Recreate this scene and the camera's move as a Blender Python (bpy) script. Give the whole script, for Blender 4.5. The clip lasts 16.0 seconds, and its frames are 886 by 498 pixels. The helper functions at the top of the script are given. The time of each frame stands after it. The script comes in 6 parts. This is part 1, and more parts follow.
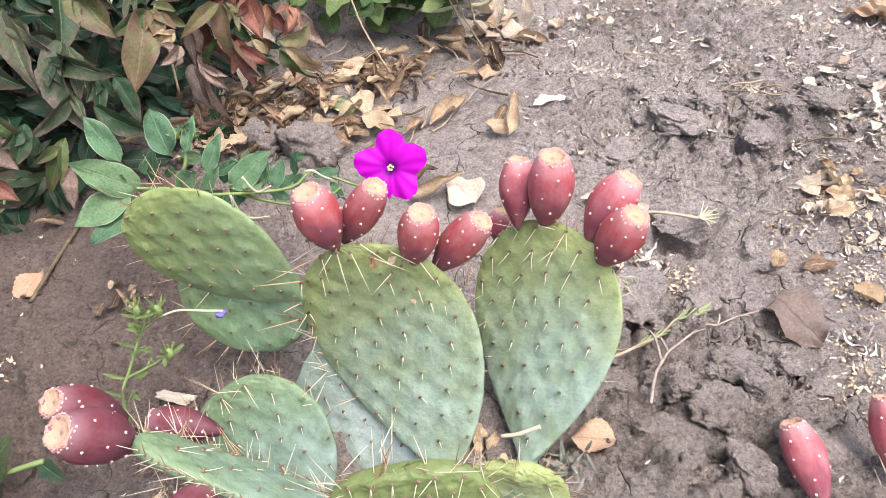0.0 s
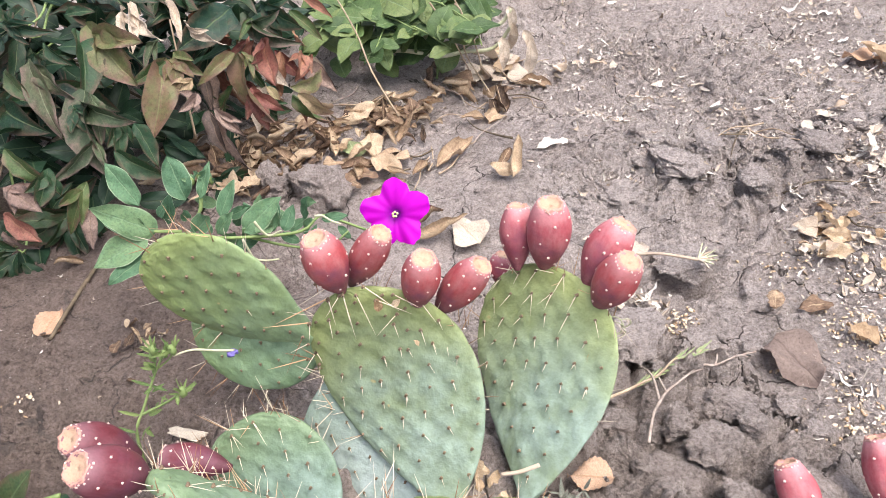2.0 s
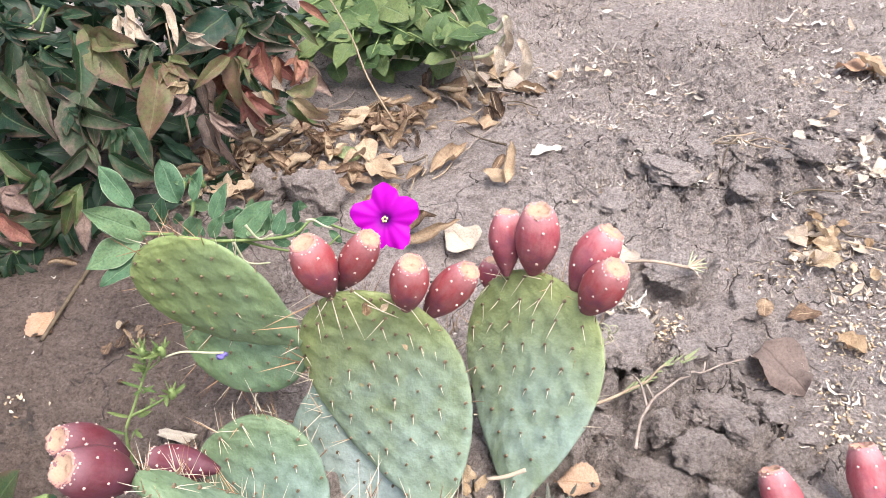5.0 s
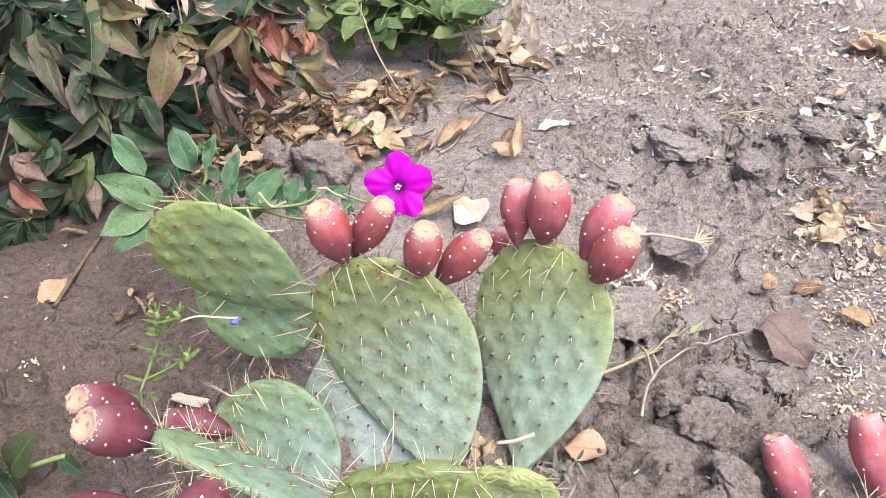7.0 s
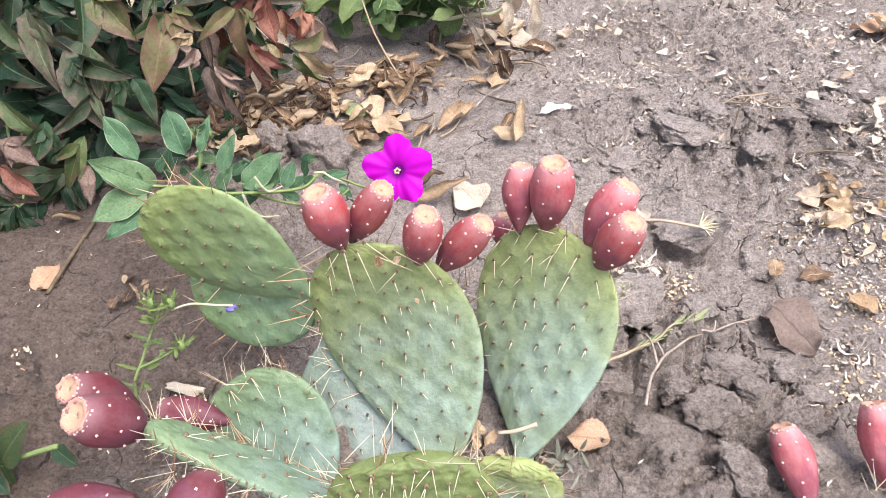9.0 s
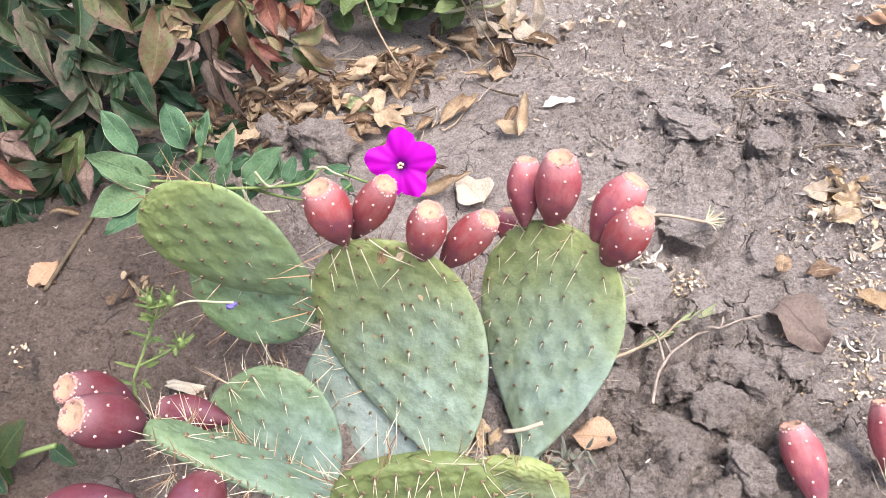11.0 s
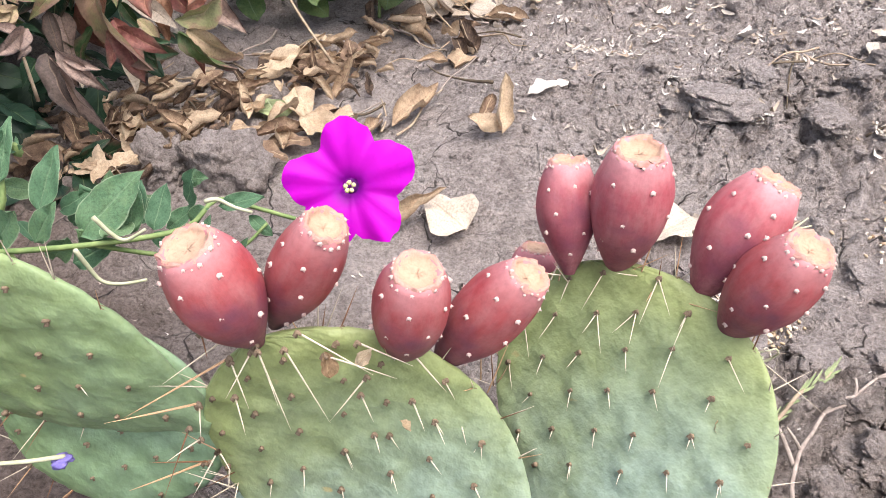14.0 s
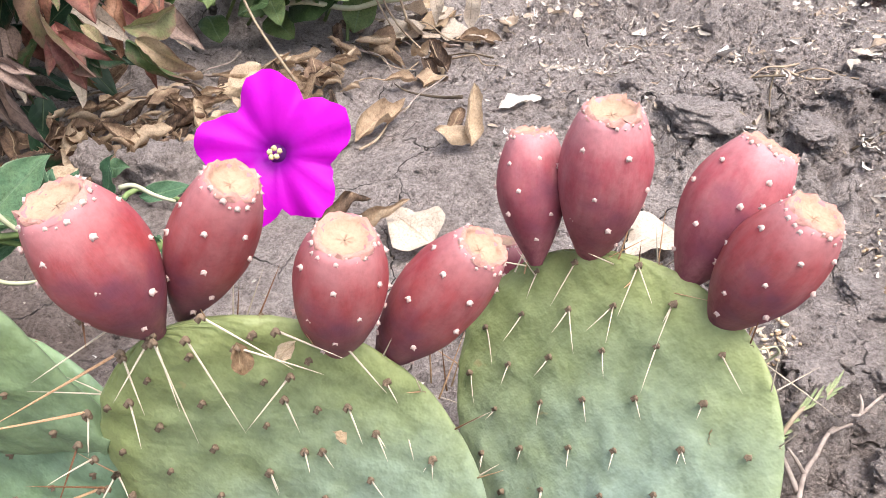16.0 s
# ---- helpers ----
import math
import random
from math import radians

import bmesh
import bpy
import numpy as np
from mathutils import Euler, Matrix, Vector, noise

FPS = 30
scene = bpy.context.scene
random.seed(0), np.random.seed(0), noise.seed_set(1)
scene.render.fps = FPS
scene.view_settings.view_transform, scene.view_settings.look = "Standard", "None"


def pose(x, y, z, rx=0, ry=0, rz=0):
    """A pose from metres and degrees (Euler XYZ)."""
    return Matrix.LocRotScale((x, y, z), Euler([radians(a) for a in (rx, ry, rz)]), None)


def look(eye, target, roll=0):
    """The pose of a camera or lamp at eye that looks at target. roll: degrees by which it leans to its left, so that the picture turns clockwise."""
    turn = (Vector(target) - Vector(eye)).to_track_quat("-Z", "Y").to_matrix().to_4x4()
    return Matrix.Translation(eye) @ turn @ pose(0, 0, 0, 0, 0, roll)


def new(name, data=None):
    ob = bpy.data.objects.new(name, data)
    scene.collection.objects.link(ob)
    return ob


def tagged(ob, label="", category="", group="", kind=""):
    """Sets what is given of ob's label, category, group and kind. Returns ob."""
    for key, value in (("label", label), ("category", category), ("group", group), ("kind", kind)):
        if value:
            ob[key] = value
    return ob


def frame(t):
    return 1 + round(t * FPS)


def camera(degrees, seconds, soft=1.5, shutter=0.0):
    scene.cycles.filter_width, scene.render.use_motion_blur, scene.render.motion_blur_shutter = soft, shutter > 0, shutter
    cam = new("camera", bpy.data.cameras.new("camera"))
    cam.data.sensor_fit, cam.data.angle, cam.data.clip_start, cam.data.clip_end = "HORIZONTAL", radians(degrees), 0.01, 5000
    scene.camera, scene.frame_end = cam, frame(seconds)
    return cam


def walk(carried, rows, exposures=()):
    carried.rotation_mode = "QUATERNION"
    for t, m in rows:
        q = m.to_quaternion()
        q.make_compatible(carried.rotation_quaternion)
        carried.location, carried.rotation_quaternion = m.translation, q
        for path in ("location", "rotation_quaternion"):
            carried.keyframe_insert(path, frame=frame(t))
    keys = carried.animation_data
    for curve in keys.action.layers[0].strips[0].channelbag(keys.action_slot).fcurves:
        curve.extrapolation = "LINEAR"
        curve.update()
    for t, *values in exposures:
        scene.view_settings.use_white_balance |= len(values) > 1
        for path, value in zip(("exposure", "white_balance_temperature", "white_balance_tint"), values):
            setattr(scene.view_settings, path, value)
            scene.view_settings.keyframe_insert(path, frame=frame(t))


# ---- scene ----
cam = camera(62.0, 16.0, soft=0.75)
PATH = [
    (0, (0.16, 0.092, 0.756), (0.105, 1.565, -0.595), -2.6),
    (0.5, (0.167, 0.088, 0.777), (0.093, 1.596, -0.534), -3.2),
    (1, (0.176, 0.082, 0.786), (0.097, 1.609, -0.503), -3.5),
    (1.5, (0.173, 0.073, 0.788), (0.089, 1.604, -0.495), -3.0),
    (2, (0.172, 0.075, 0.787), (0.086, 1.606, -0.497), -3.2),
    (2.5, (0.175, 0.077, 0.787), (0.091, 1.609, -0.496), -2.9),
    (3, (0.177, 0.082, 0.783), (0.091, 1.607, -0.507), -2.8),
    (3.5, (0.176, 0.087, 0.778), (0.096, 1.604, -0.523), -2.4),
    (4, (0.174, 0.082, 0.785), (0.092, 1.612, -0.5), -2.7),
    (4.2, (0.179, 0.074, 0.785), (0.093, 1.622, -0.478), -2.5),
    (6.3, (0.184, 0.067, 0.801), (0.111, 1.59, -0.492), -2.5),
    (6.5, (0.18, 0.058, 0.801), (0.105, 1.581, -0.493), -2.4),
    (7, (0.168, 0.053, 0.786), (0.089, 1.561, -0.527), -1.9),
    (7.5, (0.168, 0.07, 0.779), (0.077, 1.555, -0.557), -3.0),
    (8, (0.167, 0.068, 0.772), (0.09, 1.549, -0.57), -2.0),
    (8.5, (0.168, 0.072, 0.772), (0.089, 1.553, -0.569), -2.3),
    (9, (0.166, 0.068, 0.771), (0.089, 1.552, -0.568), -1.9),
    (11.3, (0.161, 0.086, 0.759), (0.084, 1.554, -0.598), -2.0),
    (11.5, (0.164, 0.101, 0.751), (0.075, 1.557, -0.616), -3.2),
    (12, (0.125, 0.159, 0.696), (0.069, 1.688, -0.593), 0.5),
    (12.5, (0.095, 0.235, 0.651), (0.078, 1.768, -0.635), -2.6),
    (13, (0.091, 0.293, 0.609), (0.133, 1.796, -0.71), -2.0),
    (13.5, (0.107, 0.344, 0.572), (0.192, 1.844, -0.749), -2.0),
    (14, (0.119, 0.371, 0.552), (0.199, 1.867, -0.772), -2.7),
    (14.5, (0.126, 0.382, 0.517), (0.227, 1.884, -0.8), -1.5),
    (15, (0.122, 0.389, 0.512), (0.192, 1.9, -0.796), -2.2),
    (15.5, (0.125, 0.388, 0.482), (0.221, 1.953, -0.76), -0.4),
    (16, (0.139, 0.394, 0.479), (0.276, 1.976, -0.736), -1.8),
]
walk(cam, [(t, look(eye, target, roll)) for t, eye, target, roll in PATH])

# ---- world and light: a bright, thinly overcast sky ----
world = bpy.data.worlds.new("world")
scene.world = world
world.use_nodes = True
SUN_UP, SUN_ROUND = radians(70), radians(125)
wn = world.node_tree
sky = wn.nodes.new("ShaderNodeTexSky")
sky.sky_type, sky.sun_disc = "NISHITA", False
sky.sun_elevation, sky.sun_rotation = SUN_UP, SUN_ROUND
sky.dust_density = 4.0
grey = wn.nodes.new("ShaderNodeHueSaturation")
grey.inputs["Saturation"].default_value = 0.72
wn.links.new(sky.outputs[0], grey.inputs["Color"])
wn.links.new(grey.outputs[0], wn.nodes["Background"].inputs["Color"])
wn.nodes["Background"].inputs["Strength"].default_value = 0.15
sun = new("sun", bpy.data.lights.new("sun", "SUN"))
sun.data.energy, sun.data.angle, sun.data.color = 2.0, radians(45), (1.0, 0.985, 0.965)
sun.matrix_world = look((math.sin(SUN_ROUND) * math.cos(SUN_UP), math.cos(SUN_ROUND) * math.cos(SUN_UP), math.sin(SUN_UP)), (0, 0, 0))
scene.view_settings.exposure = 1.24


# ---- materials ----
def node(mat, kind, **inputs):
    n = mat.node_tree.nodes.new(kind)
    for key, value in inputs.items():
        n.inputs[key.replace("_", " ")].default_value = value
    return n


def material(name, rough=0.8, spec=0.3):
    mat = bpy.data.materials.new(name)
    mat.use_nodes = True
    b = mat.node_tree.nodes["Principled BSDF"]
    b.inputs["Roughness"].default_value = rough
    b.inputs["Specular IOR Level"].default_value = spec
    return mat, b, mat.node_tree.links.new


def ramp(mat, stops, interp="LINEAR"):
    n = mat.node_tree.nodes.new("ShaderNodeValToRGB")
    n.color_ramp.interpolation = interp
    e = n.color_ramp.elements
    while len(e) < len(stops):
        e.new(0.5)
    for el, (p, c) in zip(e, stops):
        el.position, el.color = p, (*c, 1)
    return n


def mix(mat, a, b, fac, blend="MIX"):
    n = mat.node_tree.nodes.new("ShaderNodeMix")
    n.data_type, n.blend_type = "RGBA", blend
    for socket, value in ((n.inputs[0], fac), (n.inputs[6], a), (n.inputs[7], b)):
        if isinstance(value, bpy.types.NodeSocket):
            mat.node_tree.links.new(value, socket)
        else:
            socket.default_value = value if isinstance(value, float) else (*value, 1)
    return n.outputs[2]


def noise_of(mat, scale, detail=4.0, rough=0.6, coords="Object", distort=0.0):
    tc = mat.node_tree.nodes.new("ShaderNodeNewGeometry" if coords == "Position" else "ShaderNodeTexCoord")
    n = node(mat, "ShaderNodeTexNoise", Scale=scale, Detail=detail, Roughness=rough, Distortion=distort)
    mat.node_tree.links.new(tc.outputs[coords], n.inputs["Vector"])
    return n.outputs[0]


def stretch(mat, value, low, high):
    n = mat.node_tree.nodes.new("ShaderNodeMapRange")
    n.inputs[1].default_value, n.inputs[2].default_value = low, high
    mat.node_tree.links.new(value, n.inputs[0])
    return n.outputs[0]


def bump(mat, b, value, strength=0.4, distance=0.002):
    n = node(mat, "ShaderNodeBump", Strength=strength, Distance=distance)
    mat.node_tree.links.new(value, n.inputs["Height"])
    mat.node_tree.links.new(n.outputs[0], b.inputs["Normal"])


def soil_material(name, cracks):
    mat, b, link = material(name, 0.95, 0.15)
    wide, mid = noise_of(mat, 3.0, 5, 0.6, "Position"), noise_of(mat, 34.0, 8, 0.72, "Position")
    fine, grit = noise_of(mat, 260.0, 5, 0.75, "Position"), noise_of(mat, 110.0, 6, 0.7, "Position")
    r = ramp(mat, [(0.3, (0.275, 0.228, 0.209)), (0.5, (0.425, 0.358, 0.332)), (0.72, (0.55, 0.475, 0.446))])
    link(mid, r.inputs[0])
    c = mix(mat, r.outputs[0], (0.55, 0.474, 0.445), stretch(mat, wide, 0.42, 0.75))
    f = ramp(mat, [(0.34, (0.60, 0.58, 0.56)), (0.5, (1, 1, 1)), (0.66, (1.28, 1.27, 1.26))])
    link(fine, f.inputs[0])
    c = mix(mat, c, f.outputs[0], 1.0, "MULTIPLY")
    h = ramp(mat, [(0.34, (0.72, 0.7, 0.69)), (0.5, (1, 1, 1)), (0.68, (1.18, 1.18, 1.18))])
    link(grit, h.inputs[0])
    c = mix(mat, c, h.outputs[0], 1.0, "MULTIPLY")
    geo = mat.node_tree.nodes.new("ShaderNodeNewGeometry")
    # Left soil: a browner tone, with the bush's shade put into the colour too.
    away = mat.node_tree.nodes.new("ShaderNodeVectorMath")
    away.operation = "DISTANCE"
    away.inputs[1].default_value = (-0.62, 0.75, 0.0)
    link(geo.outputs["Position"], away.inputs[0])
    left_shade_tone = mat.node_tree.nodes.new("ShaderNodeMath")
    left_shade_tone.operation = "MULTIPLY_ADD"
    link(noise_of(mat, 5.0, 4, 0.6, "Position"), left_shade_tone.inputs[0])
    left_shade_tone.inputs[1].default_value = 0.5
    link(away.outputs["Value"], left_shade_tone.inputs[2])
    c = mix(mat, c, (0.50, 0.445, 0.41), stretch(mat, left_shade_tone.outputs[0], 0.98, 0.62), "MULTIPLY")
    # Soil a tenth darker within a noisy circle in front of the cactus.
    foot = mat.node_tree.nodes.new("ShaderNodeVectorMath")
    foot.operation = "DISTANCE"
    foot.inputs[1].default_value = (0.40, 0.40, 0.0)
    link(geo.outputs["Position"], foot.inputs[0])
    foot_tone = mat.node_tree.nodes.new("ShaderNodeMath")
    foot_tone.operation = "MULTIPLY_ADD"
    link(noise_of(mat, 9.0, 4, 0.6, "Position"), foot_tone.inputs[0])
    foot_tone.inputs[1].default_value = 0.3
    link(foot.outputs["Value"], foot_tone.inputs[2])
    c = mix(mat, c, (0.90, 0.885, 0.87), stretch(mat, foot_tone.outputs[0], 0.60, 0.40), "MULTIPLY")
    bend = mat.node_tree.nodes.new("ShaderNodeVectorMath")
    bend.operation = "MULTIPLY_ADD"
    warp = node(mat, "ShaderNodeTexNoise", Scale=14.0, Detail=3.0)
    link(geo.outputs["Position"], warp.inputs["Vector"])
    link(warp.outputs["Color"], bend.inputs[0])
    bend.inputs[1].default_value = (0.09, 0.09, 0.0)
    link(geo.outputs["Position"], bend.inputs[2])
    flat = mat.node_tree.nodes.new("ShaderNodeVectorMath")
    flat.operation = "MULTIPLY"
    flat.inputs[1].default_value = (1, 1, 0.15)
    link(bend.outputs[0], flat.inputs[0])
    crack = node(mat, "ShaderNodeTexVoronoi", Scale=9.0)
    crack.feature = "DISTANCE_TO_EDGE"
    link(flat.outputs[0], crack.inputs["Vector"])
    where = mix(mat, (0, 0, 0), stretch(mat, noise_of(mat, 6.0, 3, 0.5, "Position"), 0.44, 0.56), cracks)
    line = mat.node_tree.nodes.new("ShaderNodeMath")
    line.operation = "MULTIPLY"
    link(stretch(mat, crack.outputs["Distance"], 0.014, 0.004), line.inputs[0])
    link(where, line.inputs[1])
    c = mix(mat, c, (0.115, 0.094, 0.083), line.outputs[0])
    link(c, b.inputs["Base Color"])
    add = mat.node_tree.nodes.new("ShaderNodeMath")
    add.operation = "ADD"
    link(grit, add.inputs[0])
    link(fine, add.inputs[1])
    deep = mat.node_tree.nodes.new("ShaderNodeMath")
    deep.operation = "SUBTRACT"
    link(add.outputs[0], deep.inputs[0])
    link(line.outputs[0], deep.inputs[1])
    bump(mat, b, deep.outputs[0], 1.0, 0.014)
    return mat


def attribute(mat, name):
    n = mat.node_tree.nodes.new("ShaderNodeAttribute")
    n.attribute_name = name
    return n.outputs["Fac"]


def pad_material(name, young, old, bloom):
    mat, b, link = material(name, 0.5, 0.35)
    along = attribute(mat, "along")
    spots, fine = noise_of(mat, 22.0, 5, 0.6), noise_of(mat, 160.0, 5, 0.7)
    base = mix(mat, old, young, stretch(mat, along, 0.28, 0.78))
    waxy = mat.node_tree.nodes.new("ShaderNodeMath")
    waxy.operation = "MULTIPLY"
    link(stretch(mat, spots, 0.28, 0.62), waxy.inputs[0])
    link(stretch(mat, along, 0.74, 0.30), waxy.inputs[1])
    c = mix(mat, base, bloom, waxy.outputs[0])
    f = ramp(mat, [(0.3, (0.8, 0.8, 0.76)), (0.55, (1, 1, 1)), (0.75, (1.12, 1.1, 1.1))])
    link(fine, f.inputs[0])
    c = mix(mat, c, f.outputs[0], 1.0, "MULTIPLY")
    scab = mix(mat, c, (0.36, 0.3, 0.14), stretch(mat, noise_of(mat, 70.0, 2, 0.5), 0.74, 0.8))
    link(scab, b.inputs["Base Color"])
    b.inputs["Subsurface Weight"].default_value = 0.06
    b.inputs["Subsurface Radius"].default_value = (0.004, 0.006, 0.002)
    bump(mat, b, spots, 0.6, 0.009)
    return mat


def fruit_material(name, deep, body, bloom):
    mat, b, link = material(name, 0.55, 0.35)
    along = attribute(mat, "along")
    tc = mat.node_tree.nodes.new("ShaderNodeTexCoord")
    long = mat.node_tree.nodes.new("ShaderNodeMapping")
    long.inputs["Scale"].default_value = (1.0, 0.3, 1.0)
    link(tc.outputs["Object"], long.inputs[0])
    st = node(mat, "ShaderNodeTexNoise", Scale=75.0, Detail=5.0, Roughness=0.65)
    link(long.outputs[0], st.inputs["Vector"])
    streak = st.outputs[0]
    fine = noise_of(mat, 260.0, 4, 0.7)
    c = mix(mat, deep, body, stretch(mat, along, 0.08, 0.52))
    c = mix(mat, c, bloom, stretch(mat, streak, 0.38, 0.78))
    c = mix(mat, c, tuple(0.55 * v + w for v, w in zip(deep, (0.09, 0.03, 0.05))), stretch(mat, noise_of(mat, 32.0, 3, 0.55), 0.52, 0.78))
    c = mix(mat, c, tuple(min(1.0, v * 1.12 + 0.03) for v in bloom), stretch(mat, along, 0.80, 1.0))
    f = ramp(mat, [(0.3, (0.85, 0.85, 0.85)), (0.6, (1.05, 1.05, 1.05))])
    link(fine, f.inputs[0])
    link(mix(mat, c, f.outputs[0], 1.0, "MULTIPLY"), b.inputs["Base Color"])
    b.inputs["Subsurface Weight"].default_value = 0.08
    b.inputs["Subsurface Radius"].default_value = (0.006, 0.002, 0.002)
    bump(mat, b, streak, 0.2, 0.003)
    return mat


def plain_material(name, dark, light, scale=120.0, rough=0.8, relief=0.3, spec=0.25):
    mat, b, link = material(name, rough, spec)
    n = noise_of(mat, scale, 5, 0.65)
    r = ramp(mat, [(0.3, dark), (0.7, light)])
    link(n, r.inputs[0])
    link(r.outputs[0], b.inputs["Base Color"])
    bump(mat, b, n, relief, 0.0015)
    return mat


def leaf_material(name, stops, rib, rough=0.5, spots=None, translucent=True, margin=None):
    """A leaf: colours by the object's own random number, blotches, a pale midrib and side veins along the leaf's UV map."""
    mat, b, link = material(name, rough, 0.3)
    info = mat.node_tree.nodes.new("ShaderNodeObjectInfo")
    blotch = noise_of(mat, 4.5, 6, 0.68)
    add = mat.node_tree.nodes.new("ShaderNodeMath")
    add.operation = "MULTIPLY_ADD"
    add.inputs[1].default_value, add.inputs[2].default_value = 1.5, -0.75
    link(blotch, add.inputs[0])
    tot = mat.node_tree.nodes.new("ShaderNodeMath")
    tot.operation = "ADD"
    link(add.outputs[0], tot.inputs[0])
    link(info.outputs["Random"], tot.inputs[1])
    r = ramp(mat, stops)
    link(tot.outputs[0], r.inputs[0])
    c = r.outputs[0]
    if spots:
        c = mix(mat, c, spots, stretch(mat, noise_of(mat, 5.0, 6, 0.72), 0.52, 0.76))
    uv = mat.node_tree.nodes.new("ShaderNodeUVMap")
    sep = mat.node_tree.nodes.new("ShaderNodeSeparateXYZ")
    link(uv.outputs[0], sep.inputs[0])
    def calc(op, a, bb):
        m = mat.node_tree.nodes.new("ShaderNodeMath")
        m.operation = op
        for i, v in enumerate((a, bb)):
            if isinstance(v, float):
                m.inputs[i].default_value = v
            else:
                link(v, m.inputs[i])
        return m.outputs[0]
    across = calc("ABSOLUTE", calc("SUBTRACT", sep.outputs[0], 0.5), 0.0)
    if spots:
        worn = calc("ADD", calc("ADD", across, calc("MULTIPLY", sep.outputs[1], 0.35)), calc("MULTIPLY", blotch, 1.2))
        c = mix(mat, c, spots, stretch(mat, worn, 1.10, 1.38))
    if margin:
        c = mix(mat, c, margin, stretch(mat, across, 0.462, 0.485))
    mid = stretch(mat, across, 0.035, 0.012)
    side = calc("SINE", calc("MULTIPLY", calc("SUBTRACT", sep.outputs[1], calc("MULTIPLY", across, 0.55)), 50.0), 0.0)
    side = calc("MULTIPLY", stretch(mat, side, 0.8, 1.0), 0.09)
    vein = calc("MAXIMUM", calc("MULTIPLY", mid, 0.7), side)
    c = mix(mat, c, rib, vein)
    grain = noise_of(mat, 26.0, 6, 0.75)
    g = ramp(mat, [(0.32, (0.62, 0.6, 0.58)), (0.5, (1, 1, 1)), (0.68, (1.25, 1.22, 1.2))])
    link(grain, g.inputs[0])
    c = mix(mat, c, g.outputs[0], 1.0, "MULTIPLY")
    link(c, b.inputs["Base Color"])
    bump(mat, b, calc("SUBTRACT", calc("ADD", blotch, calc("MULTIPLY", grain, 0.5)), vein), 0.5, 0.003)
    if translucent:
        t = mat.node_tree.nodes.new("ShaderNodeBsdfTranslucent")
        link(c, t.inputs[0])
        ms = mat.node_tree.nodes.new("ShaderNodeMixShader")
        ms.inputs[0].default_value = 0.22
        link(b.outputs[0], ms.inputs[1])
        link(t.outputs[0], ms.inputs[2])
        link(ms.outputs[0], mat.node_tree.nodes["Material Output"].inputs[0])
    return mat


def island_material(name, stops, rough=0.85):
    mat, b, link = material(name, rough, 0.2)
    g = mat.node_tree.nodes.new("ShaderNodeNewGeometry")
    r = ramp(mat, stops)
    link(g.outputs["Random Per Island"], r.inputs[0])
    n = noise_of(mat, 300.0, 3, 0.6)
    link(mix(mat, r.outputs[0], (0.5, 0.45, 0.4), stretch(mat, n, 0.5, 0.95)), b.inputs["Base Color"])
    return mat


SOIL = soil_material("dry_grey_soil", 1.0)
CLOD_SOIL = soil_material("dry_clod_soil", 0.0)
PAD = pad_material("prickly_pear_skin", (0.268, 0.305, 0.122), (0.192, 0.242, 0.148), (0.255, 0.325, 0.268))
PAD_PALE = pad_material("prickly_pear_skin_waxy", (0.15, 0.21, 0.118), (0.122, 0.182, 0.118), (0.21, 0.28, 0.238))
PAD_OLIVE = pad_material("prickly_pear_skin_olive", (0.24, 0.295, 0.108), (0.19, 0.255, 0.115), (0.21, 0.285, 0.16))
PAD_MINT = pad_material("prickly_pear_skin_mint", (0.20, 0.28, 0.13), (0.185, 0.27, 0.135), (0.21, 0.30, 0.19))
PAD_DULL = pad_material("prickly_pear_skin_dull", (0.145, 0.18, 0.065), (0.115, 0.15, 0.06), (0.15, 0.19, 0.10))
PAD_GREY = pad_material("prickly_pear_skin_grey", (0.30, 0.37, 0.31), (0.29, 0.36, 0.32), (0.43, 0.50, 0.49))
FRUIT = fruit_material("ripe_fruit_skin", (0.125, 0.036, 0.06), (0.30, 0.046, 0.05), (0.36, 0.135, 0.14))
FRUIT_DARK = fruit_material("dark_fruit_skin", (0.075, 0.02, 0.032), (0.125, 0.022, 0.032), (0.17, 0.065, 0.08))
FRUIT_PINK = fruit_material("pink_fruit_skin", (0.20, 0.05, 0.075), (0.345, 0.068, 0.085), (0.44, 0.18, 0.19))


def calyx_material():
    """The dried flower scar: tan in the cup, pinkish and felted at the rim."""
    mat, b, link = material("dry_calyx", 0.9, 0.1)
    c = mix(mat, (0.43, 0.285, 0.20), (0.47, 0.245, 0.205), stretch(mat, attribute(mat, "along"), 0.42, 0.58))
    felt = noise_of(mat, 420.0, 5, 0.75)
    f = ramp(mat, [(0.32, (0.82, 0.8, 0.78)), (0.5, (1, 1, 1)), (0.68, (1.1, 1.1, 1.1))])
    link(felt, f.inputs[0])
    link(mix(mat, c, f.outputs[0], 1.0, "MULTIPLY"), b.inputs["Base Color"])
    bump(mat, b, felt, 0.5, 0.0015)
    return mat


